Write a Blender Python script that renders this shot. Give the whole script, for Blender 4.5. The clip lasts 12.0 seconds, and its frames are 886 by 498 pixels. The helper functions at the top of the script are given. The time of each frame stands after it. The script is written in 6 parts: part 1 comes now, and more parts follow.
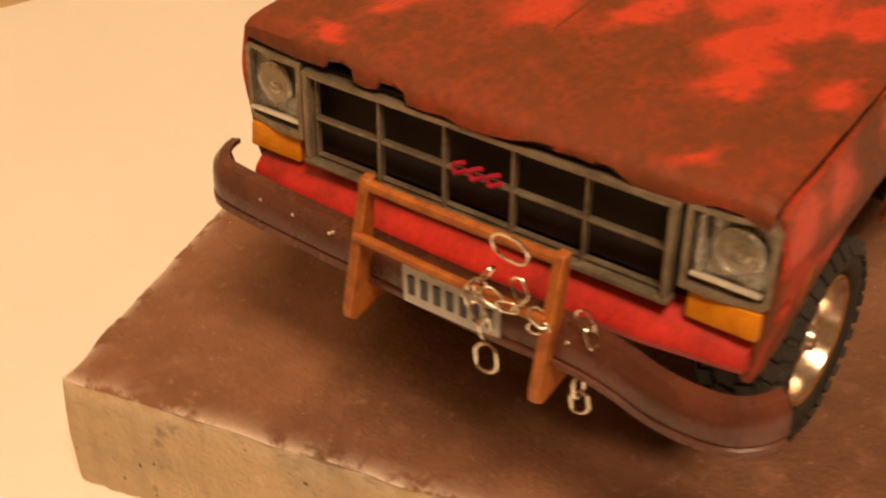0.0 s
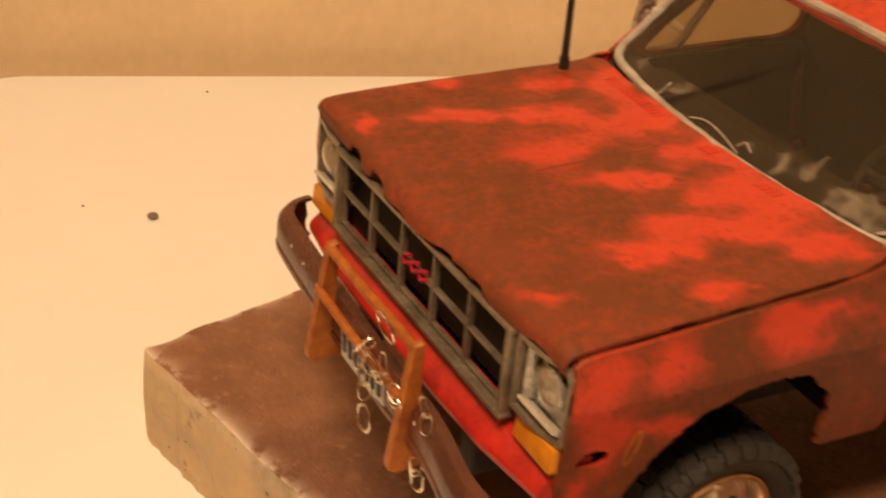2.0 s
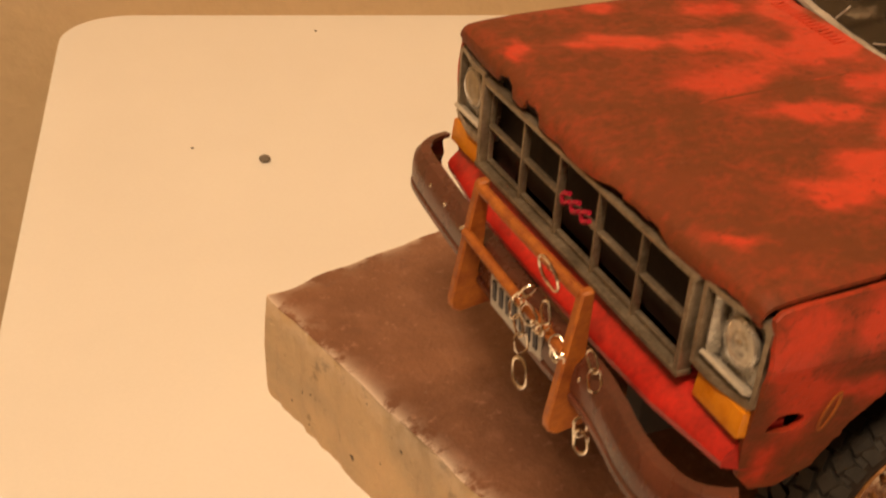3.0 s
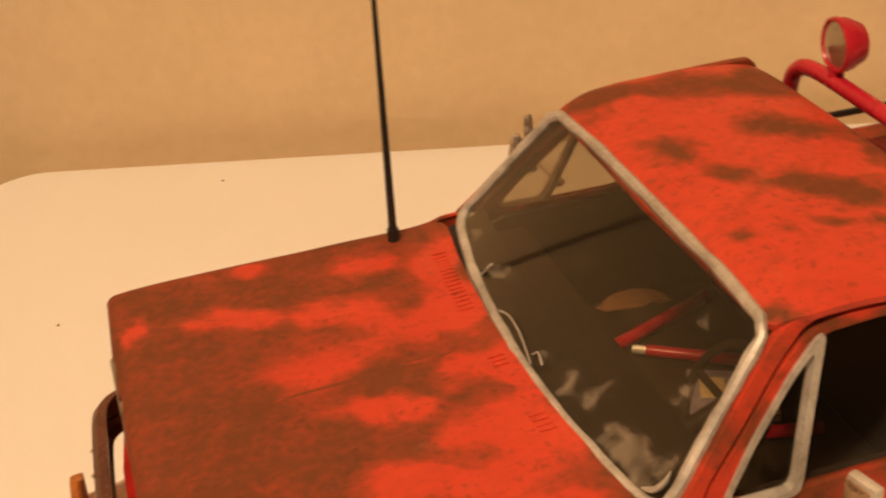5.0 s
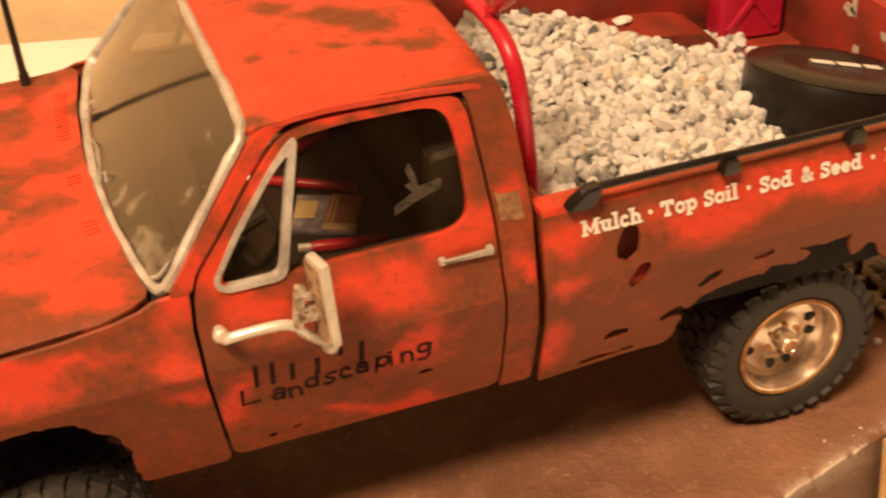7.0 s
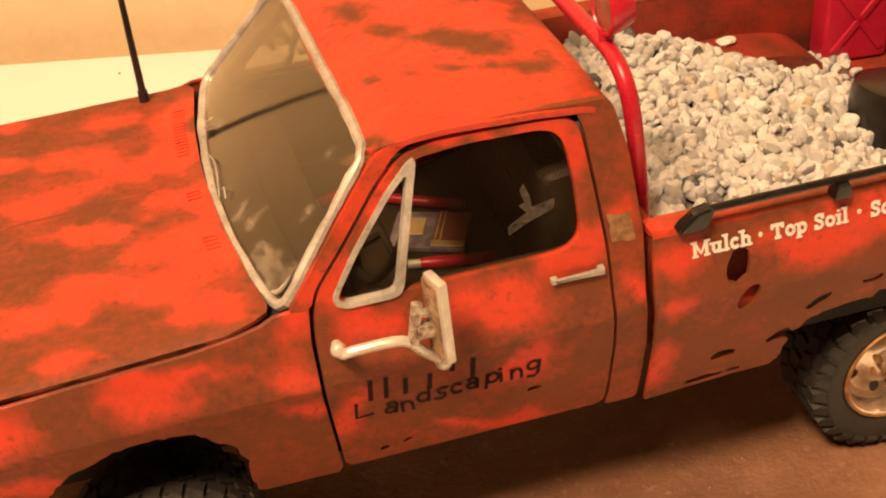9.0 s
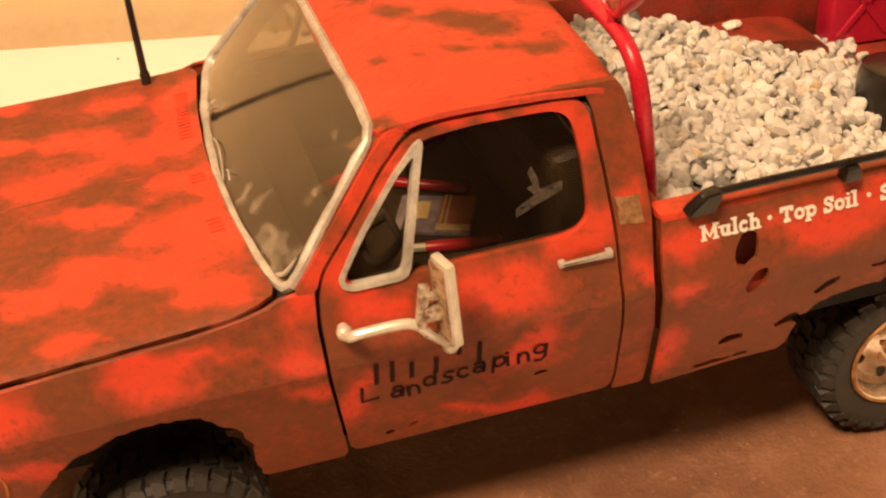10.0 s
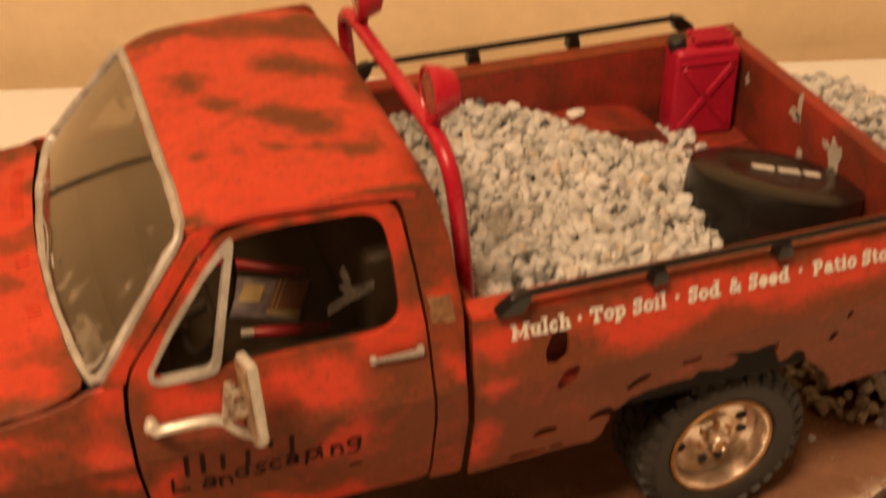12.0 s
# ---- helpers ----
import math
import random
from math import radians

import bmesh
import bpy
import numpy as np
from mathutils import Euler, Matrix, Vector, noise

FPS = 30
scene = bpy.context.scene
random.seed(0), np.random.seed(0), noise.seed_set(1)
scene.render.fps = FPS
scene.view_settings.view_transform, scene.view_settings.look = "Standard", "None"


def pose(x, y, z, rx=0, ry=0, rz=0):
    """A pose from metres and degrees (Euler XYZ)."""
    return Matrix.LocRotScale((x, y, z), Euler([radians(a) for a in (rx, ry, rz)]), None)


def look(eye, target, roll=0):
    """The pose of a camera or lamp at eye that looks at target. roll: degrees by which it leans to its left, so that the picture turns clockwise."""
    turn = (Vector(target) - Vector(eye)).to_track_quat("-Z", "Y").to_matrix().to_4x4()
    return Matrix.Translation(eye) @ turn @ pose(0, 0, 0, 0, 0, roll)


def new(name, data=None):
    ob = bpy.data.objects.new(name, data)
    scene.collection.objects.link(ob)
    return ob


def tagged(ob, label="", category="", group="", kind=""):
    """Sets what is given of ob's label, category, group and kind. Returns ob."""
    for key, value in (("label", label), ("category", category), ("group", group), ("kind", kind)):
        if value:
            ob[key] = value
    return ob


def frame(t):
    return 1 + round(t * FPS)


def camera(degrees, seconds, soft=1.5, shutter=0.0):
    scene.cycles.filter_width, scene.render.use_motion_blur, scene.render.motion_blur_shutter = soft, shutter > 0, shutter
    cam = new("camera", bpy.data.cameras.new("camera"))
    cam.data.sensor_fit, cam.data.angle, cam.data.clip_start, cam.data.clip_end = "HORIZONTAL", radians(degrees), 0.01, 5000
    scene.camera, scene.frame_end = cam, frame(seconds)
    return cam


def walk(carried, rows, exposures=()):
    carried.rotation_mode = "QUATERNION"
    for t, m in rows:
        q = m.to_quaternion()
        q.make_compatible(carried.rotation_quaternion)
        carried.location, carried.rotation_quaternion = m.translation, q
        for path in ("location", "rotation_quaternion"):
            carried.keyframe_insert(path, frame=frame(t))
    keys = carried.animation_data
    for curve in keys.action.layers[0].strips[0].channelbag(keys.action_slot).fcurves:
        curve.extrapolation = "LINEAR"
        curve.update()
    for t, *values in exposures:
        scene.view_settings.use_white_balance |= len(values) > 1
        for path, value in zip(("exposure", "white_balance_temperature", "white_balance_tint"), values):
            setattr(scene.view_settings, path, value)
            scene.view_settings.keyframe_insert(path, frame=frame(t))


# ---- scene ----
from mathutils import geometry

U = 1 / 24  # the model truck is 1:24; plans below are in metres of the full-size truck
cam = camera(36.67, 12.0, soft=2.0, shutter=0.6)
EXPOSURES = [(0.0, 0.0), (1.0, 0.0), (1.5, 0.05), (2.0, 0.0), (2.5, -0.13), (4.5, -0.20), (5.0, -0.10), (5.5, -0.17), (6.0, 0.32), (6.5, 0.69), (10.5, 0.69), (11.0, 0.30), (11.5, 0.17), (12.0, 0.08)]
PATH = [
    (0, (-3.5331, -1.8688, 3.1206), (-2.1823, -0.9128, 1.9975), 0.69),
    (0.5, (-3.4437, -2.6184, 3.2615), (-2.2142, -1.5021, 2.1471), 1.53),
    (1, (-3.3367, -3.3652, 3.3595), (-2.2599, -2.0682, 2.2832), 2.44),
    (1.5, (-3.0172, -3.8053, 3.5401), (-2.1052, -2.3263, 2.5497), 4.30),
    (2, (-2.6357, -3.4445, 3.3877), (-1.7562, -1.9377, 2.4099), 5.92),
    (2.5, (-2.7687, -3.1058, 3.2639), (-1.9371, -1.6012, 2.2417), 6.08),
    (2.7, (-2.8006, -3.0428, 3.0965), (-1.9917, -1.5392, 2.0549), 5.29),
    (4.3, (-1.0324, -3.0470, 3.4093), (-0.5250, -1.3943, 2.4038), 2.81),
    (4.5, (-0.8627, -3.0925, 3.4111), (-0.3624, -1.4439, 2.3953), 1.85),
    (5, (-0.7864, -3.2863, 3.9038), (-0.2655, -1.6539, 2.8724), -2.20),
    (5.5, (-0.2429, -3.0895, 3.6123), (0.2846, -1.4806, 2.5479), -5.37),
    (6, (0.1018, -3.0865, 3.3662), (0.6416, -1.5495, 2.2060), -4.91),
    (6.5, (0.3575, -3.7076, 3.5734), (0.9277, -2.1890, 2.4035), -2.77),
    (7, (0.3439, -4.3712, 3.9037), (0.8684, -2.8182, 2.7578), -2.81),
    (7.5, (0.3167, -4.2644, 3.8789), (0.7326, -2.6724, 2.7420), -4.89),
    (7.7, (0.2539, -4.2424, 3.7413), (0.6556, -2.6354, 2.6204), -4.68),
    (9.3, (0.1767, -4.3913, 4.0070), (0.6040, -2.7968, 2.8778), -4.04),
    (9.5, (0.1410, -4.3702, 3.9738), (0.5686, -2.7746, 2.8464), -4.01),
    (10, (0.1705, -4.3472, 3.9398), (0.5986, -2.7611, 2.7992), -3.92),
    (10.5, (0.3397, -4.3622, 3.8453), (0.8060, -2.7900, 2.7005), -3.10),
    (11, (0.4348, -4.3681, 3.9121), (0.9373, -2.8036, 2.7720), -1.82),
    (11.5, (0.5075, -4.4350, 3.8395), (1.0346, -2.8759, 2.7031), -0.41),
    (12, (0.5476, -4.4154, 4.1725), (1.0928, -2.8422, 3.0646), -0.22),
]
walk(cam, [(t, look([U * v for v in eye], [U * v for v in target], roll)) for t, eye, target, roll in PATH], EXPOSURES)

# ---- world and light ----
world = bpy.data.worlds.new("room_dark")
scene.world = world
world.use_nodes = True
world.node_tree.nodes["Background"].inputs[0].default_value = (1.0, 0.72, 0.42, 1)
world.node_tree.nodes["Background"].inputs[1].default_value = 0.02


WARM = (1.0, 0.672, 0.395)
LAMP = Vector((-0.60, -0.58, 1.52))
bulb = bpy.data.lights.new("ceiling_bulb", "AREA")
bulb.shape, bulb.size, bulb.energy, bulb.color = "DISK", 0.50, 43.0, WARM
new("ceiling_bulb", bulb).matrix_world = look(LAMP, LAMP - Vector((-0.2, -0.3, 1)))


# ---- materials ----
def material(name, rough=0.6, metal=0.0, spec=0.5):
    m = bpy.data.materials.new(name)
    m.use_nodes = True
    b = m.node_tree.nodes["Principled BSDF"]
    b.inputs["Roughness"].default_value = rough
    b.inputs["Metallic"].default_value = metal
    b.inputs["Specular IOR Level"].default_value = spec
    return m, m.node_tree.nodes, m.node_tree.links, b


def coords(n, l, scale=24.0):
    tc = n.new("ShaderNodeTexCoord")
    mp = n.new("ShaderNodeMapping")
    mp.inputs["Scale"].default_value = (scale, scale, scale)
    l.new(tc.outputs["Object"], mp.inputs["Vector"])
    return mp.outputs["Vector"]


def noise_node(n, l, vec, scale, detail=4.0, rough=0.55, distort=0.0):
    t = n.new("ShaderNodeTexNoise")
    t.inputs["Scale"].default_value = scale
    t.inputs["Detail"].default_value = detail
    t.inputs["Roughness"].default_value = rough
    t.inputs["Distortion"].default_value = distort
    l.new(vec, t.inputs["Vector"])
    return t.outputs["Fac"]


def ramp(n, l, fac, stops):
    r = n.new("ShaderNodeValToRGB")
    e = r.color_ramp.elements
    while len(e) < len(stops):
        e.new(0.5)
    for el, (p, c) in zip(e, stops):
        el.position = p
        el.color = (*c, 1) if len(c) == 3 else c
    l.new(fac, r.inputs["Fac"])
    return r.outputs["Color"]


def mixc(n, l, fac, a, b):
    m = n.new("ShaderNodeMix")
    m.data_type = "RGBA"
    for sock, v in ((m.inputs[0], fac), (m.inputs[6], a), (m.inputs[7], b)):
        if isinstance(v, (int, float)):
            sock.default_value = v
        elif isinstance(v, tuple):
            sock.default_value = (*v, 1)
        else:
            l.new(v, sock)
    return m.outputs[2]


def maths(n, l, op, a, b, clamp=False):
    m = n.new("ShaderNodeMath")
    m.operation, m.use_clamp = op, clamp
    for sock, v in zip(m.inputs, (a, b)):
        if isinstance(v, (int, float)):
            sock.default_value = v
        else:
            l.new(v, sock)
    return m.outputs[0]


def bump(n, l, b, height, strength, dist=0.0004):
    k = n.new("ShaderNodeBump")
    k.inputs["Strength"].default_value = strength
    k.inputs["Distance"].default_value = dist
    l.new(height, k.inputs["Height"])
    l.new(k.outputs["Normal"], b.inputs["Normal"])


def mottled(name, dark, light, rough=0.6, metal=0.0, scale=6.0, fine=60.0, relief=0.15, spec=0.5):
    """Two tones mixed at two scales, with a fine relief."""
    m, n, l, b = material(name, rough, metal, spec)
    v = coords(n, l)
    big = noise_node(n, l, v, scale, 5.0, 0.6)
    small = noise_node(n, l, v, fine, 3.0)
    f = maths(n, l, "ADD", maths(n, l, "MULTIPLY", big, 0.7), maths(n, l, "MULTIPLY", small, 0.3))
    l.new(ramp(n, l, f, [(0.36, dark), (0.64, light)]), b.inputs["Base Color"])
    l.new(maths(n, l, "ADD", maths(n, l, "MULTIPLY", big, 0.25), rough - 0.12), b.inputs["Roughness"])
    bump(n, l, b, small, relief)
    return m


def rusty_paint(name):
    """Red paint with brown rust in large soft patches (the 'rust' attribute), streaks, specks and grime."""
    m, n, l, b = material(name, 0.5, spec=0.32)
    v = coords(n, l)
    st = n.new("ShaderNodeMapping")
    st.inputs["Scale"].default_value = (0.70, 1.0, 1.0)
    l.new(v, st.inputs["Vector"])
    streaked = st.outputs["Vector"]
    at = n.new("ShaderNodeAttribute")
    at.attribute_name = "rust"
    edge = noise_node(n, l, streaked, 9.0, 8.0, 0.72, 0.5)
    speck = noise_node(n, l, v, 34.0, 4.0, 0.6)
    fine = noise_node(n, l, v, 120.0, 2.0)
    wide = noise_node(n, l, streaked, 3.4, 5.0, 0.62, 0.8)
    f = maths(n, l, "ADD", maths(n, l, "MULTIPLY", at.outputs["Fac"], 0.95), maths(n, l, "MULTIPLY", maths(n, l, "SUBTRACT", edge, 0.5), 1.12))
    f = maths(n, l, "ADD", f, maths(n, l, "MULTIPLY", maths(n, l, "SUBTRACT", wide, 0.5), 0.65))
    f = maths(n, l, "ADD", f, maths(n, l, "MULTIPLY", maths(n, l, "SUBTRACT", speck, 0.5), 0.60))
    patch = ramp(n, l, f, [(0.10, (0, 0, 0)), (0.48, (0.52, 0.52, 0.52)), (0.95, (0.94, 0.94, 0.94))])
    pepper = maths(n, l, "MULTIPLY", ramp(n, l, speck, [(0.57, (0, 0, 0)), (0.63, (1, 1, 1))]), ramp(n, l, noise_node(n, l, v, 5.0, 3.0), [(0.42, (0.10, 0.10, 0.10)), (0.62, (1, 1, 1))]))
    red = mixc(n, l, noise_node(n, l, v, 3.0, 3.0), (0.52, 0.040, 0.018), (0.64, 0.070, 0.031))
    red = mixc(n, l, ramp(n, l, noise_node(n, l, streaked, 22.0, 5.0, 0.7), [(0.45, (0, 0, 0)), (0.75, (0.50, 0.50, 0.50))]), red, (0.34, 0.046, 0.019))
    brown = mixc(n, l, noise_node(n, l, v, 14.0, 6.0, 0.7), (0.090, 0.031, 0.010), (0.170, 0.053, 0.016))
    brown = mixc(n, l, ramp(n, l, noise_node(n, l, v, 2.2, 4.0, 0.6), [(0.40, (0, 0, 0)), (0.70, (0.6, 0.6, 0.6))]), brown, (0.19, 0.045, 0.016))
    c = mixc(n, l, patch, red, brown)
    c = mixc(n, l, maths(n, l, "MULTIPLY", pepper, 0.45), c, (0.11, 0.028, 0.012))
    dust = ramp(n, l, noise_node(n, l, v, 6.0, 9.0, 0.75, 0.3), [(0.60, (0, 0, 0)), (0.80, (0.30, 0.30, 0.30))])
    c = mixc(n, l, dust, c, (0.36, 0.17, 0.10))
    l.new(c, b.inputs["Base Color"])
    l.new(maths(n, l, "ADD", maths(n, l, "MULTIPLY", patch, 0.20), maths(n, l, "ADD", maths(n, l, "MULTIPLY", edge, 0.2), 0.30)), b.inputs["Roughness"])
    bump(n, l, b, maths(n, l, "ADD", maths(n, l, "MULTIPLY", speck, 0.7), maths(n, l, "MULTIPLY", fine, 0.5)), 0.36)
    return m


PAINT = rusty_paint("rust_mottled_red_paint")
BRIGHT_RED = mottled("grimy_red_paint", (0.30, 0.014, 0.010), (0.64, 0.026, 0.016), 0.40, scale=7, relief=0.08)
BED_RED = mottled("dull_red_bed_paint", (0.10, 0.026, 0.011), (0.34, 0.032, 0.017), 0.55, scale=4)
BROWN = mottled("brown_bumper_paint", (0.070, 0.023, 0.014), (0.140, 0.042, 0.024), 0.27, scale=5, relief=0.1)
ORANGE = mottled("rusty_orange_paint", (0.25, 0.062, 0.011), (0.48, 0.155, 0.020), 0.5, scale=12, relief=0.25)
DARK = mottled("black_plastic", (0.012, 0.011, 0.010), (0.022, 0.020, 0.018), 0.5, scale=9, relief=0.05)
GLOSSY_BLACK = mottled("gloss_black_plastic", (0.008, 0.007, 0.006), (0.014, 0.012, 0.010), 0.30, scale=5, relief=0.04)
# for the underbody, and for recesses whose shade is put into the colour
CAVITY = mottled("dark_underbody_and_recess", (0.012, 0.009, 0.007), (0.028, 0.018, 0.012), 0.85)
# near-black that stands for the shade inside the rear arches
ARCH_BLACK = mottled("arch_gap_shade", (0.004, 0.0035, 0.003), (0.009, 0.007, 0.006), 0.9)
RUBBER = mottled("black_rubber", (0.016, 0.014, 0.012), (0.036, 0.031, 0.026), 0.62, scale=8, fine=80, relief=0.2)
CHROME_OLD = mottled("dirty_silver_trim", (0.19, 0.150, 0.105), (0.44, 0.37, 0.28), 0.33, 0.62, scale=6, fine=60, relief=0.06)
GREY_TRIM = mottled("grey_window_trim", (0.32, 0.29, 0.25), (0.62, 0.58, 0.52), 0.42, 0.3, scale=9, relief=0.12)
POLISHED = mottled("polished_reflector", (0.55, 0.52, 0.47), (0.85, 0.83, 0.78), 0.16, 0.95, scale=14, relief=0.05)
BEZEL = mottled("bright_bezel_silver", (0.30, 0.27, 0.23), (0.72, 0.69, 0.63), 0.25, 0.6, scale=16, relief=0.1)
SILVER = mottled("pale_silver_paint", (0.54, 0.50, 0.43), (0.76, 0.72, 0.64), 0.38, 0.35, scale=12, relief=0.1)
RUST_SILVER = mottled("rusted_silver", (0.13, 0.06, 0.03), (0.66, 0.57, 0.45), 0.5, 0.3, scale=26, fine=90, relief=0.3)
RIM = mottled("tarnished_chrome", (0.56, 0.42, 0.31), (0.90, 0.80, 0.68), 0.22, 0.9, scale=10, fine=70, relief=0.06)
RUST_PLATE = mottled("rusted_mirror_back", (0.085, 0.032, 0.012), (0.50, 0.34, 0.20), 0.6, 0.1, scale=22, fine=90, relief=0.35)
RUSTY_EDGE = mottled("rusty_rim_edge", (0.26, 0.11, 0.035), (0.50, 0.26, 0.09), 0.45, 0.5, scale=20)
CHAIN_METAL = mottled("bright_chain_metal", (0.72, 0.62, 0.48), (0.92, 0.86, 0.76), 0.18, 1.0, scale=30)
AMBER = mottled("amber_lens", (0.62, 0.20, 0.006), (0.78, 0.30, 0.012), 0.32, scale=14, fine=90, relief=0.2)
SEAT = mottled("brown_seat_vinyl", (0.022, 0.014, 0.007), (0.040, 0.025, 0.012), 0.62, scale=7, relief=0.15)
CABIN = mottled("dark_brown_cabin", (0.014, 0.009, 0.006), (0.030, 0.018, 0.011), 0.75, scale=7, relief=0.04)
TUBE_RED = mottled("glossy_red_tube", (0.42, 0.010, 0.028), (0.54, 0.018, 0.036), 0.28, scale=6, relief=0.03)
CAN_RED = mottled("red_can_plastic", (0.40, 0.008, 0.034), (0.50, 0.014, 0.044), 0.40, scale=6, relief=0.05)
MAGENTA = mottled("red_emblem", (0.34, 0.010, 0.035), (0.50, 0.02, 0.055), 0.3, scale=20)
WHITE_INK = mottled("white_lettering", (0.66, 0.62, 0.56), (0.80, 0.77, 0.70), 0.6, scale=30)
BLACK_INK = mottled("dark_brown_hand_lettering", (0.018, 0.008, 0.008), (0.034, 0.014, 0.011), 0.8, scale=30, spec=0.15)
PRIMER = mottled("bare_tan_primer", (0.17, 0.075, 0.03), (0.32, 0.17, 0.075), 0.65, scale=30)
TABLE_WHITE = mottled("white_table_plastic", (0.82, 0.80, 0.76), (0.86, 0.84, 0.80), 0.42, scale=0.6, fine=50, relief=0.05)
WALL_TAN = mottled("tan_wall_paint", (0.74, 0.565, 0.345), (0.84, 0.65, 0.41), 0.8, scale=0.5, fine=9.0, relief=0.8)
CEIL_WHITE = mottled("white_ceiling_paint", (0.70, 0.68, 0.64), (0.78, 0.76, 0.72), 0.85, scale=0.4, fine=4.0)
FLOOR_TAN = mottled("beige_carpet", (0.20, 0.16, 0.11), (0.28, 0.22, 0.16), 0.95, scale=1.0, fine=16.0, relief=0.6)
SPECK = mottled("grey_grit", (0.12, 0.105, 0.08), (0.24, 0.20, 0.16), 0.8, scale=30)
PLATE = mottled("white_plate_enamel", (0.50, 0.49, 0.47), (0.66, 0.65, 0.62), 0.45, scale=9)
PLATE_INK = mottled("navy_plate_ink", (0.035, 0.035, 0.05), (0.06, 0.06, 0.08), 0.5, scale=30)
BOX_BLUE = mottled("printed_blue_card", (0.12, 0.10, 0.17), (0.36, 0.31, 0.33), 0.5, scale=18)
BOX_MAROON = mottled("printed_maroon_card", (0.24, 0.065, 0.055), (0.36, 0.12, 0.09), 0.5, scale=18)
BOX_CREAM = mottled("cream_print", (0.52, 0.36, 0.14), (0.70, 0.55, 0.30), 0.5, scale=18)
FOIL = mottled("torn_foil_sticker", (0.02, 0.018, 0.018), (0.15, 0.12, 0.09), 0.3, 0.4, scale=22)
SIGN_TAN = mottled("tan_sign_board", (0.42, 0.24, 0.09), (0.56, 0.35, 0.15), 0.6, scale=5)
GREY_EDGE = mottled("grey_board_edge", (0.36, 0.32, 0.27), (0.5, 0.46, 0.40), 0.7, scale=9)


def paver_material():
    """Brown stained concrete; its sides are bare and paler, dark brown where they face -Y, and the worn rim is pinkish.
    """
    m, n, l, b = material("stained_concrete", 0.7)
    v = coords(n, l)
    geo = n.new("ShaderNodeNewGeometry")
    sep = n.new("ShaderNodeSeparateXYZ")
    l.new(geo.outputs["True Normal"], sep.inputs[0])
    at = n.new("ShaderNodeAttribute")
    at.attribute_name = "rim"
    big = noise_node(n, l, v, 1.3, 6.0, 0.62, 0.4)
    mid = noise_node(n, l, v, 7.0, 6.0, 0.65)
    fine = noise_node(n, l, v, 45.0, 3.0)
    top = mixc(n, l, ramp(n, l, big, [(0.35, (0, 0, 0)), (0.68, (1, 1, 1))]), (0.150, 0.064, 0.033), (0.270, 0.124, 0.066))
    top = mixc(n, l, ramp(n, l, mid, [(0.52, (0, 0, 0)), (0.75, (0.5, 0.5, 0.5))]), top, (0.33, 0.165, 0.105))
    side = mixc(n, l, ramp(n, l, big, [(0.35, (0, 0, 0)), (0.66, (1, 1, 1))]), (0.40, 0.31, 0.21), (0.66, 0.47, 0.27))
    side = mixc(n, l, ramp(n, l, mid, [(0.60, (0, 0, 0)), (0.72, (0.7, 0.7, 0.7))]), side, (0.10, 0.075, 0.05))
    # sides mix towards dark brown as their normal turns to -Y
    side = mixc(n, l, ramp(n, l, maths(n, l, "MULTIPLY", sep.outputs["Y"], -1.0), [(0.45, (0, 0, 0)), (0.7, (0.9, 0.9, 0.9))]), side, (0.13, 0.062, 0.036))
    side = mixc(n, l, ramp(n, l, noise_node(n, l, v, 15.0, 1.0), [(0.735, (0, 0, 0)), (0.76, (0.9, 0.9, 0.9))]), side, (0.035, 0.025, 0.018))
    top = mixc(n, l, ramp(n, l, noise_node(n, l, v, 24.0, 3.0, 0.7), [(0.60, (0, 0, 0)), (0.70, (0.45, 0.45, 0.45))]), top, (0.40, 0.21, 0.14))
    top = mixc(n, l, ramp(n, l, noise_node(n, l, v, 11.0, 8.0, 0.75), [(0.57, (0, 0, 0)), (0.74, (0.6, 0.6, 0.6))]), top, (0.11, 0.050, 0.032))
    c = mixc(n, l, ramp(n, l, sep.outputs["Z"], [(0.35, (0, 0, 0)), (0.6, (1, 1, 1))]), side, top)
    worn = maths(n, l, "MULTIPLY", at.outputs["Fac"], ramp(n, l, mid, [(0.43, (0, 0, 0)), (0.52, (1, 1, 1))]))
    c = mixc(n, l, worn, c, (0.80, 0.68, 0.57))
    l.new(c, b.inputs["Base Color"])
    bump(n, l, b, maths(n, l, "ADD", mid, maths(n, l, "ADD", maths(n, l, "MULTIPLY", noise_node(n, l, v, 18.0, 4.0, 0.65), 0.7), maths(n, l, "MULTIPLY", fine, 0.5))), 0.55, 0.0009)
    return m


def stone_material():
    m, n, l, b = material("white_gravel", 0.8)
    geo = n.new("ShaderNodeNewGeometry")
    v = coords(n, l)
    tone = ramp(n, l, geo.outputs["Random Per Island"], [(0.0, (0.05, 0.055, 0.06)), (0.025, (0.24, 0.23, 0.22)), (0.08, (0.42, 0.40, 0.37)), (0.4, (0.56, 0.54, 0.51)), (0.90, (0.68, 0.66, 0.63)), (1.0, (0.54, 0.42, 0.28))])
    dirt = noise_node(n, l, v, 26.0, 5.0, 0.65)
    l.new(mixc(n, l, ramp(n, l, dirt, [(0.45, (0, 0, 0)), (0.72, (0.55, 0.55, 0.55))]), tone, (0.38, 0.36, 0.33)), b.inputs["Base Color"])
    bump(n, l, b, noise_node(n, l, v, 60.0, 4.0), 0.35)
    return m


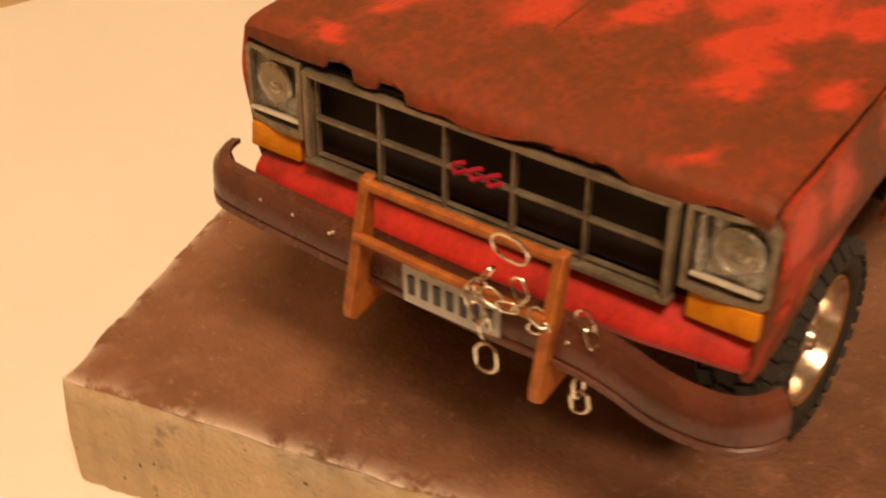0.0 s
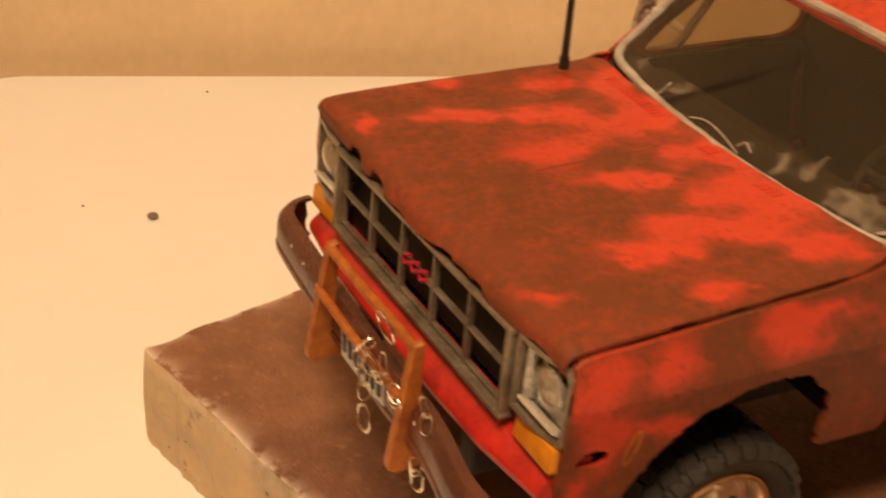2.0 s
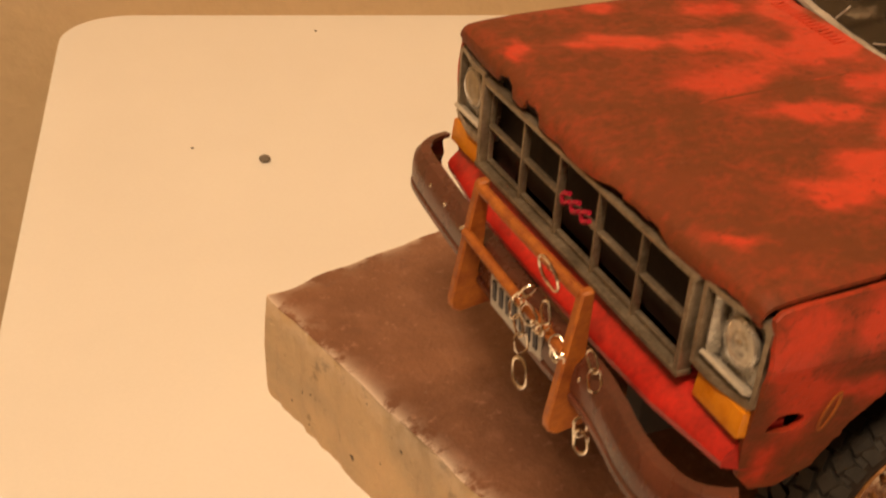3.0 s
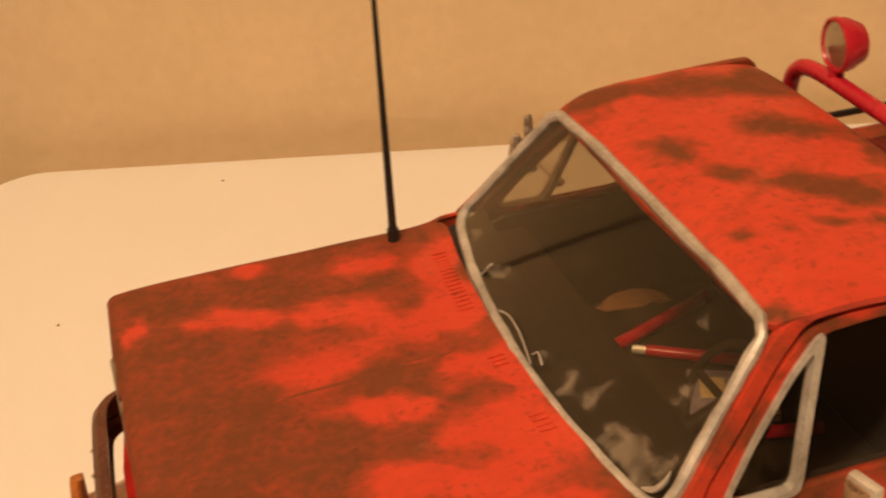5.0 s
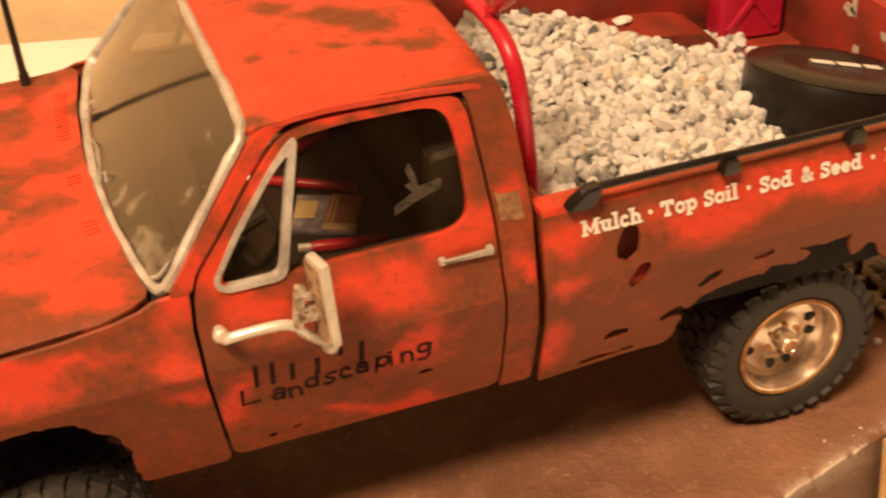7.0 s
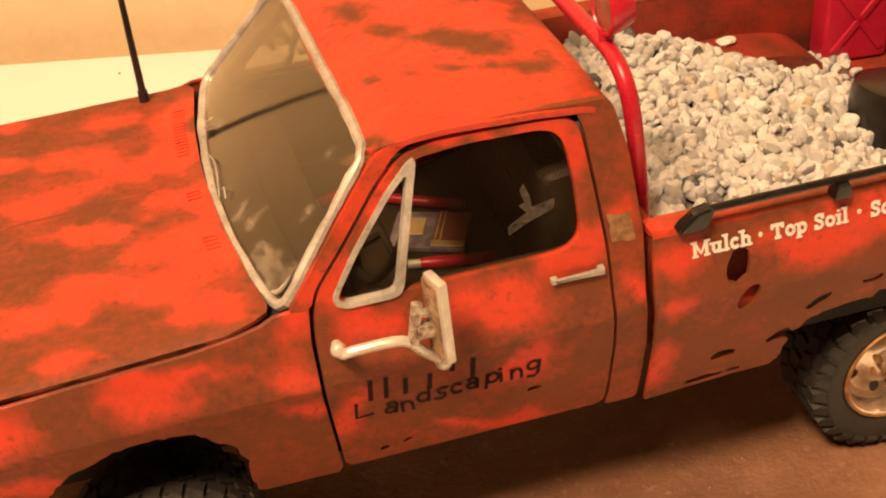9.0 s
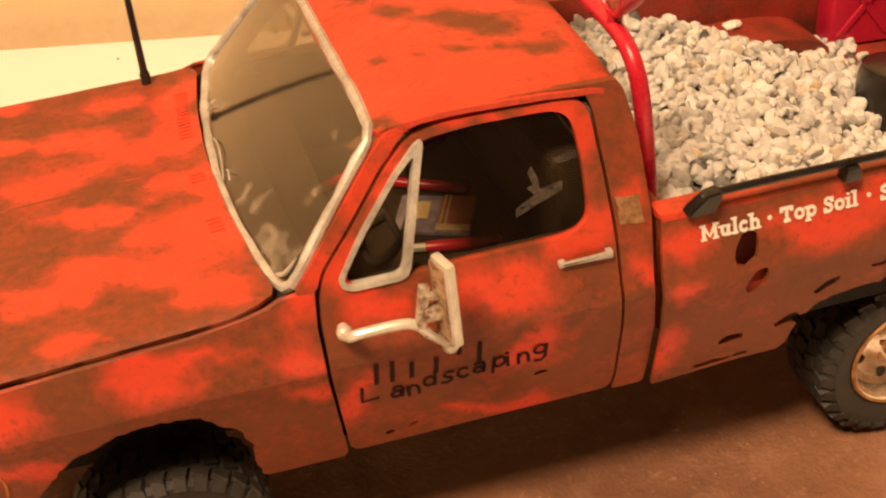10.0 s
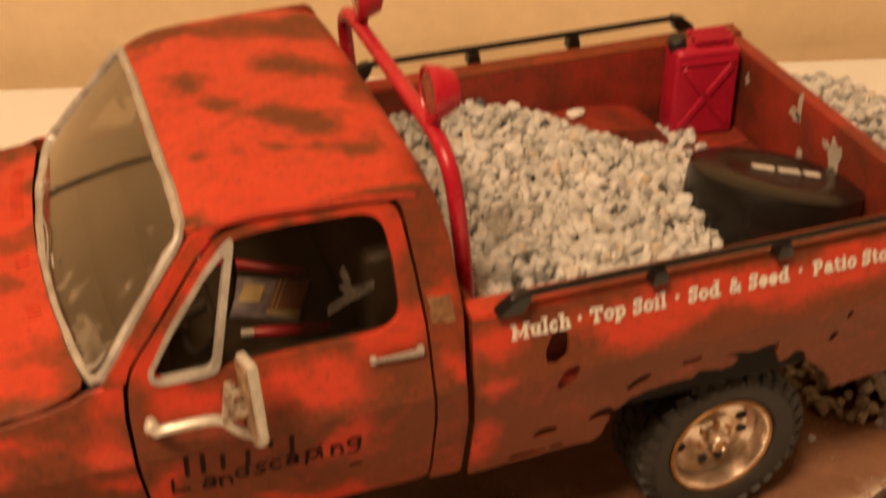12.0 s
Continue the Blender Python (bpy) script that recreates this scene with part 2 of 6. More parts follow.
def glass_material(name, dirt_amount, tint, haze_least=0.02, sheen=3.2, least=0.03):
    m, n, l, b = material(name, 0.06)
    b.inputs["Base Color"].default_value = (*tint, 1)
    out = n["Material Output"]
    clear = n.new("ShaderNodeBsdfTransparent")
    clear.inputs[0].default_value = (*tint, 1)
    gloss = n.new("ShaderNodeBsdfGlossy")
    gloss.inputs["Roughness"].default_value = 0.07
    lw = n.new("ShaderNodeLayerWeight")
    lw.inputs["Blend"].default_value = 0.5
    fr = maths(n, l, "ADD", maths(n, l, "MULTIPLY", maths(n, l, "POWER", lw.outputs["Facing"], 5.0), sheen), least, True)
    pane = n.new("ShaderNodeMixShader")
    l.new(fr, pane.inputs[0])
    l.new(clear.outputs[0], pane.inputs[1])
    l.new(gloss.outputs[0], pane.inputs[2])
    v = coords(n, l)
    film = n.new("ShaderNodeBsdfDiffuse")
    film.inputs[0].default_value = (0.46, 0.39, 0.30, 1)
    at = n.new("ShaderNodeAttribute")
    at.attribute_name = "grime"
    f = maths(n, l, "ADD", maths(n, l, "MULTIPLY", at.outputs["Fac"], 0.9), maths(n, l, "MULTIPLY", maths(n, l, "SUBTRACT", noise_node(n, l, v, 11.0, 8.0, 0.78, 1.2), 0.5), 2.0))
    smear = ramp(n, l, f, [(0.45, (0, 0, 0)), (1.0, (0.8, 0.8, 0.8))])
    haze = maths(n, l, "ADD", maths(n, l, "MULTIPLY", smear, dirt_amount), haze_least, True)
    both = n.new("ShaderNodeMixShader")
    l.new(haze, both.inputs[0])
    l.new(pane.outputs[0], both.inputs[1])
    l.new(film.outputs[0], both.inputs[2])
    l.new(both.outputs[0], out.inputs["Surface"])
    return m


PAVER = paver_material()
STONE = stone_material()
WINDSHIELD = glass_material("dirty_windshield", 0.5, (0.80, 0.74, 0.64), 0.008)
SIDE_GLASS = glass_material("side_glass", 0.12, (0.80, 0.77, 0.71), 0.003, 0.8, 0.02)
LENS = glass_material("cloudy_headlight_lens", 0.4, (0.97, 0.96, 0.94), 0.05)
m, n, l, b = material("lamp_glow", 0.5)
b.inputs["Emission Color"].default_value = (*WARM, 1)
b.inputs["Emission Strength"].default_value = 3.0
LAMP_GLOW = m

# ---- mesh helpers; all plans are in full-size truck metres ----
ORG = {}


def thing(name, origin, label, category, group="", kind=""):
    ob = new(name)
    ob.location = Vector(origin) * U
    ob.empty_display_size = 0.01
    ORG[ob] = Vector(origin)
    return tagged(ob, label, category, group, kind)


def to_mesh(name, bm, mat, origin, smooth):
    bmesh.ops.recalc_face_normals(bm, faces=bm.faces[:])
    me = bpy.data.meshes.new(name)
    for v in bm.verts:
        v.co = (v.co - origin) * U
    for fc in bm.faces:
        fc.smooth = smooth
    bm.to_mesh(me)
    bm.free()
    if smooth:
        me.set_sharp_from_angle(angle=radians(35))
    me.materials.append(mat)
    return me


def part(name, bm, mat, parent, label="", smooth=True):
    origin = ORG[parent]
    ob = new(name, to_mesh(name, bm, mat, origin, smooth))
    ob.parent = parent
    ORG[ob] = origin
    return tagged(ob, label)


def solo(name, bm, mat, origin, label, category, group="", kind="", smooth=True):
    origin = Vector(origin)
    ob = new(name, to_mesh(name, bm, mat, origin, smooth))
    ob.location = origin * U
    ORG[ob] = origin
    return tagged(ob, label, category, group, kind)


def add(bm, verts, faces):
    vs = [bm.verts.new(v) for v in verts]
    for f in faces:
        try:
            bm.faces.new([vs[i] for i in f])
        except ValueError:
            pass
    return vs


def box(bm, centre, size, rot=(0, 0, 0), bevel=0.0, segs=2, shape=None):
    """A bevelled box; shape(x, y, z) may bend its corners (given from -1 to 1) before the bevel."""
    t = bmesh.new()
    bmesh.ops.create_cube(t, size=2)
    if shape:
        for v in t.verts:
            v.co = shape(*v.co)
    for v in t.verts:
        v.co = Vector((v.co.x * size[0] / 2, v.co.y * size[1] / 2, v.co.z * size[2] / 2))
    if bevel:
        bmesh.ops.bevel(t, geom=t.edges[:], offset=bevel, segments=segs, affect="EDGES", profile=0.6)
    m = Matrix.Translation(centre) @ Euler([radians(a) for a in rot]).to_matrix().to_4x4()
    t.verts.index_update()
    add(bm, [m @ v.co for v in t.verts], [[v.index for v in f.verts] for f in t.faces])
    t.free()
    return bm


def smooth_path(pts, steps=6):
    """A Catmull-Rom line through the points."""
    p = [Vector(q) for q in pts]
    p = [p[0] * 2 - p[1]] + p + [p[-1] * 2 - p[-2]]
    out = []
    for i in range(1, len(p) - 2):
        for k in range(steps):
            s = k / steps
            out.append(0.5 * (2 * p[i] + (p[i + 1] - p[i - 1]) * s + (2 * p[i - 1] - 5 * p[i] + 4 * p[i + 1] - p[i + 2]) * s * s + (3 * p[i] - p[i - 1] - 3 * p[i + 1] + p[i + 2]) * s**3))
    return out + [p[-2]]


def tube(bm, pts, r, sides=12, closed=False, caps=True, flat=1.0):
    pts = [Vector(p) for p in pts]
    n = len(pts)
    rad = r if callable(r) else (lambda s: r)
    rings, last = [], None
    for i, p in enumerate(pts):
        d = (pts[(i + 1) % n] - pts[i - 1]) if closed else (pts[min(i + 1, n - 1)] - pts[max(i - 1, 0)])
        d.normalize()
        side = d.cross(Vector((0, 0, 1)) if last is None and abs(d.z) < 0.9 else (last if last is not None else Vector((1, 0, 0))))
        if last is not None:
            side = last - d * last.dot(d)
        side.normalize()
        last = side
        up = d.cross(side)
        k = rad(i / max(1, n - 1))
        rings.append([p + k * (math.cos(a) * side + flat * math.sin(a) * up) for a in [2 * math.pi * j / sides for j in range(sides)]])
    verts = [v for ring in rings for v in ring]
    faces = []
    for i in range(n if closed else n - 1):
        for j in range(sides):
            a, b2 = i * sides, ((i + 1) % n) * sides
            faces.append([a + j, a + (j + 1) % sides, b2 + (j + 1) % sides, b2 + j])
    if caps and not closed:
        faces += [list(range(sides)), list(range((n - 1) * sides, n * sides))]
    add(bm, verts, faces)
    return bm


def lathe(bm, profile, m, sides=48, closed=False):
    """A profile of (radius, height) turned about the z axis of the pose m."""
    verts, faces = [], []
    for r, h in profile:
        for j in range(sides):
            a = 2 * math.pi * j / sides
            verts.append(m @ Vector((r * math.cos(a), r * math.sin(a), h)))
    k = len(profile)
    for i in range(k if closed else k - 1):
        for j in range(sides):
            a, b2 = i * sides, ((i + 1) % k) * sides
            faces.append([a + j, a + (j + 1) % sides, b2 + (j + 1) % sides, b2 + j])
    if not closed:
        faces += [list(range(sides)), list(range((k - 1) * sides, k * sides))]
    add(bm, verts, faces)
    return bm


def sweep(bm, section, path_points, frames):
    """A closed section of (a, b) carried along points; frames gives the two axes at each point."""
    n, k = len(path_points), len(section)
    verts = [p + a * u + c * w for p, (u, w) in zip(path_points, frames) for a, c in section]
    faces = [[i * k + j, i * k + (j + 1) % k, (i + 1) * k + (j + 1) % k, (i + 1) * k + j] for i in range(n - 1) for j in range(k)]
    faces += [list(range(k)), list(range((n - 1) * k, n * k))]
    add(bm, verts, faces)
    return bm


def inside(p, poly):
    x, y = p
    hit = False
    for (x1, y1), (x2, y2) in zip(poly, poly[1:] + poly[:1]):
        if (y1 > y) != (y2 > y) and x < (x2 - x1) * (y - y1) / (y2 - y1) + x1:
            hit = not hit
    return hit


def ragged(poly, amount, step=0.03, seed=1):
    """The outline cut finer and frayed."""
    rnd = random.Random(seed)
    out = []
    for (x1, y1), (x2, y2) in zip(poly, poly[1:] + poly[:1]):
        k = max(1, int(math.hypot(x2 - x1, y2 - y1) / step))
        for i in range(k):
            s = i / k
            out.append((x1 + (x2 - x1) * s + rnd.uniform(-amount, amount), y1 + (y2 - y1) * s + rnd.uniform(-amount, amount)))
    return out


def fine_poly(poly, step=0.04):
    return ragged(poly, 0.0, step)


def rounded(poly, r=0.022, times=2):
    """The outline with its corners cut back twice, no further than r."""
    for k in range(times):
        out = []
        for (x0, y0), (x1, y1), (x2, y2) in zip(poly[-1:] + poly[:-1], poly, poly[1:] + poly[:1]):
            a, c = math.hypot(x0 - x1, y0 - y1), math.hypot(x2 - x1, y2 - y1)
            s, t = min(0.3, r / max(a, 1e-6)), min(0.3, r / max(c, 1e-6))
            out += [(x1 + (x0 - x1) * s, y1 + (y0 - y1) * s), (x1 + (x2 - x1) * t, y1 + (y2 - y1) * t)]
        poly, r = out, r * 0.42
    return poly


def blob(cx, cy, rx, ry, seed=1, k=12, rough=0.25, turn=0.0):
    rnd = random.Random(seed)
    c, s = math.cos(radians(turn)), math.sin(radians(turn))
    out = []
    for i in range(k):
        a = 2 * math.pi * i / k
        q = 1 + rnd.uniform(-rough, rough)
        x, y = rx * q * math.cos(a), ry * q * math.sin(a)
        out.append((cx + c * x - s * y, cy + s * x + c * y))
    return out


def panel(outline, holes, place, thick=0.02, step=0.04, rows=()):
    """A curved sheet: the 2D outline less its holes, laid into space by place(u, v, depth), with thickness."""
    pts, edges = [], []
    for loop in [outline] + list(holes):
        a = len(pts)
        pts += [Vector(p) for p in loop]
        edges += [(a + i, a + (i + 1) % len(loop)) for i in range(len(loop))]
    us, vs = [p[0] for p in outline], [p[1] for p in outline]
    vv = sorted(set([min(vs) + step * j for j in range(1, int((max(vs) - min(vs)) / step) + 1)] + list(rows)))
    for i in range(1, int((max(us) - min(us)) / step) + 1):
        for v in vv:
            q = (min(us) + step * i + 0.001, v + 0.0007)
            if inside(q, outline) and not any(inside(q, h) for h in holes):
                pts.append(Vector(q))
    from_cdt = geometry.delaunay_2d_cdt(pts, edges, [], 0, 1e-5)
    co, tris = from_cdt[0], from_cdt[2]
    keep = []
    for f in tris:
        c = sum((co[i] for i in f), Vector((0, 0))) / 3
        if inside(c, outline) and not any(inside(c, h) for h in holes):
            keep.append(list(f))
    used = sorted({i for f in keep for i in f})
    at = {i: k for k, i in enumerate(used)}
    n = len(used)
    verts = [Vector(place(*co[i], 0.0)) for i in used] + [Vector(place(*co[i], thick)) for i in used]
    faces = [[at[i] for i in f] for f in keep]
    count = {}
    for f in faces:
        for a, b2 in zip(f, f[1:] + f[:1]):
            count[(a, b2)] = count.get((a, b2), 0) + 1
    rim = [(a, b2) for a, b2 in count if (b2, a) not in count]
    bm = bmesh.new()
    add(bm, verts, faces + [[n + i for i in reversed(f)] for f in faces] + [[b2, a, n + a, n + b2] for a, b2 in rim])
    return bm


def soft(a, b2, x):
    s = min(1.0, max(0.0, (x - a) / (b2 - a)))
    return s * s * (3 - 2 * s)


def stain(ob, marks, base=0.0, value=1.0, plane=(0, 2), name="rust", wander=0.075, turn=-13.0):
    """Where rust (1) or paint (0) shows on a part: a base, and wandering soft marks of another value, in the plane named.
    A mark is (a, b, radius), or (a, b, half length, half width) with its length turned by some degrees."""
    me, org = ob.data, ORG[ob]
    at = me.attributes.new(name, "FLOAT", "POINT")
    i, j = plane
    ct, st = math.cos(radians(turn)), math.sin(radians(turn))
    for v, d in zip(me.vertices, at.data):
        p = v.co / U + org
        q = Vector((p[i], p[j], 0))
        w = noise.noise_vector(q * 4.0) + 0.6 * noise.noise_vector(q * 9.0 + Vector((3, 1, 0))) + 0.35 * noise.noise_vector(q * 19.0)
        x, y = p[i] + wander * 1.5 * w.x, p[j] + wander * w.y
        k = 0.0
        for m in marks:
            dx, dy = x - m[0], y - m[1]
            k += 1 - soft(0.35, 1.60, math.hypot((ct * dx + st * dy) / m[2], (ct * dy - st * dx) / m[-1]))
        d.value = base + (value - base) * min(1.0, k)
    return ob


def ribbon(bm, pts, place, width, lift=0.0):
    """A flat stroke of a brush or letter along 2D points, laid on a surface by place(u, v, lift)."""
    pts = [Vector(p) for p in pts]
    vs = []
    for i, p in enumerate(pts):
        d = pts[min(i + 1, len(pts) - 1)] - pts[max(i - 1, 0)]
        d = d.normalized() if d.length > 1e-9 else Vector((1, 0))
        n = Vector((-d.y, d.x)) * width / 2
        if i == 0:
            p = p - d * width * 0.25
        if i == len(pts) - 1:
            p = p + d * width * 0.25
        vs += [place(*(p + n), lift), place(*(p - n), lift)]
    add(bm, vs, [[2 * i, 2 * i + 1, 2 * i + 3, 2 * i + 2] for i in range(len(pts) - 1)])


def bend(cx, cy, rx, ry, a0=0, a1=360, k=14):
    return [(cx + rx * math.cos(radians(a0 + (a1 - a0) * i / k)), cy + ry * math.sin(radians(a0 + (a1 - a0) * i / k))) for i in range(k + 1)]


# letters as strokes: advance width, strokes, feet (x, y) of the slab serifs
GLYPHS = {
    "M": (0.94, [[(0.14, 0), (0.14, 0.68)], [(0.14, 0.66), (0.45, 0.12), (0.76, 0.66)], [(0.76, 0.68), (0.76, 0)]], [(0.14, 0), (0.76, 0), (0.10, 0.67), (0.80, 0.67)]),
    "u": (0.63, [[(0.14, 0.47), (0.14, 0.17), (0.20, 0.06), (0.31, 0.04), (0.44, 0.14)], [(0.46, 0.47), (0.46, 0)]], [(0.10, 0.46), (0.42, 0.46), (0.50, 0.04)]),
    "l": (0.33, [[(0.16, 0.74), (0.16, 0)]], [(0.12, 0.73), (0.16, 0.04)]),
    "c": (0.52, [bend(0.27, 0.25, 0.19, 0.21, 45, 315)], []),
    "h": (0.64, [[(0.14, 0.74), (0.14, 0)], [(0.14, 0.34), (0.22, 0.44), (0.36, 0.45), (0.46, 0.36), (0.46, 0)]], [(0.10, 0.73), (0.14, 0.04), (0.46, 0.04)]),
    "T": (0.72, [[(0.35, 0.68), (0.35, 0)], [(0.05, 0.65), (0.65, 0.65)], [(0.07, 0.66), (0.07, 0.50)], [(0.63, 0.66), (0.63, 0.50)]], [(0.35, 0.04)]),
    "o": (0.57, [bend(0.28, 0.25, 0.20, 0.21)], []),
    "p": (0.61, [[(0.14, 0.47), (0.14, -0.20)], bend(0.33, 0.25, 0.19, 0.21)], [(0.10, 0.46), (0.14, -0.18)]),
    "S": (0.58, [[(0.48, 0.54), (0.40, 0.64), (0.27, 0.67), (0.13, 0.60), (0.12, 0.47), (0.26, 0.38), (0.42, 0.30), (0.47, 0.17), (0.37, 0.05), (0.23, 0.02), (0.09, 0.12)], [(0.48, 0.68), (0.48, 0.50)], [(0.10, 0.0), (0.10, 0.18)]], []),
    "i": (0.33, [[(0.16, 0.47), (0.16, 0)], [(0.11, 0.66), (0.21, 0.66)]], [(0.12, 0.46), (0.16, 0.04)]),
    "d": (0.63, [bend(0.27, 0.25, 0.19, 0.21), [(0.46, 0.74), (0.46, 0)]], [(0.42, 0.73), (0.50, 0.04)]),
    "&": (0.72, [[(0.62, 0.36), (0.46, 0.10), (0.27, 0.02), (0.11, 0.09), (0.11, 0.24), (0.27, 0.37), (0.40, 0.48), (0.40, 0.60), (0.29, 0.67), (0.18, 0.60), (0.20, 0.46), (0.40, 0.22), (0.64, 0.02)]], []),
    "e": (0.56, [[(0.09, 0.25), (0.46, 0.25)], bend(0.28, 0.25, 0.19, 0.21, 0, 315)], []),
    "P": (0.63, [[(0.16, 0.68), (0.16, 0)], [(0.14, 0.65), (0.40, 0.65), (0.51, 0.57), (0.51, 0.42), (0.40, 0.33), (0.16, 0.33)]], [(0.16, 0.04), (0.12, 0.65)]),
    "a": (0.58, [bend(0.25, 0.15, 0.15, 0.12), [(0.42, 0.36), (0.42, 0)], [(0.12, 0.40), (0.23, 0.46), (0.36, 0.44), (0.42, 0.33)]], [(0.47, 0.04)]),
    "t": (0.42, [[(0.18, 0.62), (0.18, 0.12), (0.25, 0.03), (0.36, 0.07)], [(0.04, 0.45), (0.36, 0.45)]], []),
    "L": (0.60, [[(0.06, 0.66), (0.04, 0.02), (0.56, 0.06)]], []),
    "n": (0.60, [[(0.10, 0.48), (0.12, 0)], [(0.12, 0.32), (0.24, 0.46), (0.38, 0.44), (0.46, 0.30), (0.47, 0)]], []),
    "s": (0.52, [[(0.42, 0.46), (0.22, 0.48), (0.10, 0.38), (0.18, 0.27), (0.36, 0.22), (0.40, 0.10), (0.26, 0.0), (0.06, 0.04)]], []),
    "g": (0.58, [bend(0.26, 0.30, 0.19, 0.18), [(0.46, 0.48), (0.47, -0.08), (0.36, -0.22), (0.12, -0.18)]], []),
}


def slab_words(words, size, base, place):
    """Heavy slab-serif words; words is a list of (text, x)."""
    bm, k = bmesh.new(), 0
    for text, x in words:
        for ch in text:
            w, strokes, feet = GLYPHS[ch]
            for line in strokes + [[(fx - 0.14, fy), (fx + 0.14, fy)] for fx, fy in feet]:
                thin = len(line) == 2 and line[0][1] == line[1][1] and ch not in "Te"
                ribbon(bm, [(x + size * a, base + size * c) for a, c in line], place, size * (0.125 if thin else 0.185), 0.00012 * k)
                k += 1
            x += size * (w + 0.03)
    return bm


# ---- the room: table, wall, floor, ceiling ----
TURN_TABLE = radians(-15)
CORNER = Vector((-1.29, 5.98, -0.53))  # the table's far corner, before rounding
TX, TY = Vector((math.cos(TURN_TABLE), math.sin(TURN_TABLE), 0)), Vector((-math.sin(TURN_TABLE), math.cos(TURN_TABLE), 0))
FLOOR_Z = -0.53 - 0.74 / U


def on_table(a, c, z=-0.53):
    """a along the far edge from the corner, c towards the viewer."""
    p = CORNER + a * TX - c * TY
    return Vector((p.x, p.y, z))


table = thing("folding_table", on_table(14.6, 7.3, FLOOR_Z), "white plastic table with rounded corners, nearly empty", "table")
L, D, R = 29.2, 14.6, 0.48
ring = []
for cx, cy, a0 in ((R, R, 180), (L - R, R, 270), (L - R, D - R, 0), (R, D - R, 90)):
    for k in range(13):
        a = radians(a0 + 7.5 * k)
        ring.append((cx + R * math.cos(a), cy + R * math.sin(a)))
bm = bmesh.new()
k = len(ring)
levels = [(-0.05, 0.0), (-0.012, -0.012), (0.0, -0.05), (0.0, -0.55), (-0.05, -0.6)]
verts, faces = [], []
for inset, dz in levels:
    for a, c in ring:
        mx, my = (a - L / 2), (c - D / 2)
        verts.append(on_table(L / 2 + mx * (1 + 2 * inset / L), D / 2 + my * (1 + 2 * inset / D), -0.53 + dz))
for i in range(len(levels) - 1):
    faces += [[i * k + j, i * k + (j + 1) % k, (i + 1) * k + (j + 1) % k, (i + 1) * k + j] for j in range(k)]
faces += [list(range(k)), list(range((len(levels) - 1) * k, len(levels) * k))]
add(bm, verts, faces)
part("tabletop", bm, TABLE_WHITE, table)
for a, c in ((2, 1.5), (L - 2, 1.5), (2, D - 1.5), (L - 2, D - 1.5)):
    p = on_table(a, c)
    part("leg", tube(bmesh.new(), [(p.x, p.y, FLOOR_Z), (p.x, p.y, -1.1)], 0.3, 14), GREY_TRIM, table)

WALL_GAP, ROOM_W, ROOM_D, ROOM_H = 0.35, 110.0, 96.0, 2.44 / U


def wall(name, a, c, sa, sc, z0, h, mat, label):
    bm = bmesh.new()
    p = on_table(a, c)
    box(bm, (p.x, p.y, z0 + h / 2), (sa, sc, h), (0, 0, math.degrees(TURN_TABLE)))
    return solo(name, bm, mat, (p.x, p.y, z0), label, name.split("_")[0], kind="structure", smooth=False)


AMID = 2.0
wall("wall_north", AMID, -WALL_GAP - 1.5, ROOM_W, 3.0, FLOOR_Z, ROOM_H, WALL_TAN, "tan painted wall with fine texture behind the table")
wall("wall_south", AMID, ROOM_D + 1.5, ROOM_W, 3.0, FLOOR_Z, ROOM_H, WALL_TAN, "tan painted wall closing the room")
wall("wall_west", AMID - ROOM_W / 2 - 1.5, ROOM_D / 2, 3.0, ROOM_D + 6, FLOOR_Z, ROOM_H, WALL_TAN, "tan painted wall closing the room")
wall("wall_east", AMID + ROOM_W / 2 + 1.5, ROOM_D / 2, 3.0, ROOM_D + 6, FLOOR_Z, ROOM_H, WALL_TAN, "tan painted wall closing the room")
wall("floor", AMID, ROOM_D / 2, ROOM_W, ROOM_D, FLOOR_Z - 3, 3.0, FLOOR_TAN, "beige carpeted floor under the table")
wall("ceiling", AMID, ROOM_D / 2, ROOM_W + 6, ROOM_D + 6, FLOOR_Z + ROOM_H, 3.0, CEIL_WHITE, "plain white painted ceiling")
cl = thing("ceiling_light", LAMP / U, "round warm ceiling lamp with a pale shade", "lamp")
zc = FLOOR_Z + ROOM_H
cl.location.z = zc * U
ORG[cl] = Vector((LAMP.x / U, LAMP.y / U, zc))
LM = Matrix.Translation((LAMP.x / U, LAMP.y / U, zc))
part("shade", lathe(bmesh.new(), [(4.6, 0.0), (4.9, -0.4), (4.9, -5.4), (4.7, -5.4), (4.7, -0.5), (4.4, -0.2)], LM, 40, True), SILVER, cl, "pale drum lamp shade")
part("diffuser", lathe(bmesh.new(), [(4.65, -3.0), (4.65, -3.2), (0.1, -3.3)], LM, 40), LAMP_GLOW, cl, "glowing frosted diffuser")

# ---- the concrete paver that the model stands on ----
PC = Vector((-1.278, 1.432, 0))
PU, PV = Vector((0.215, -0.977, 0)).normalized(), Vector((0.963, 0.270, 0)).normalized()
PW, PL = 3.68, 6.6


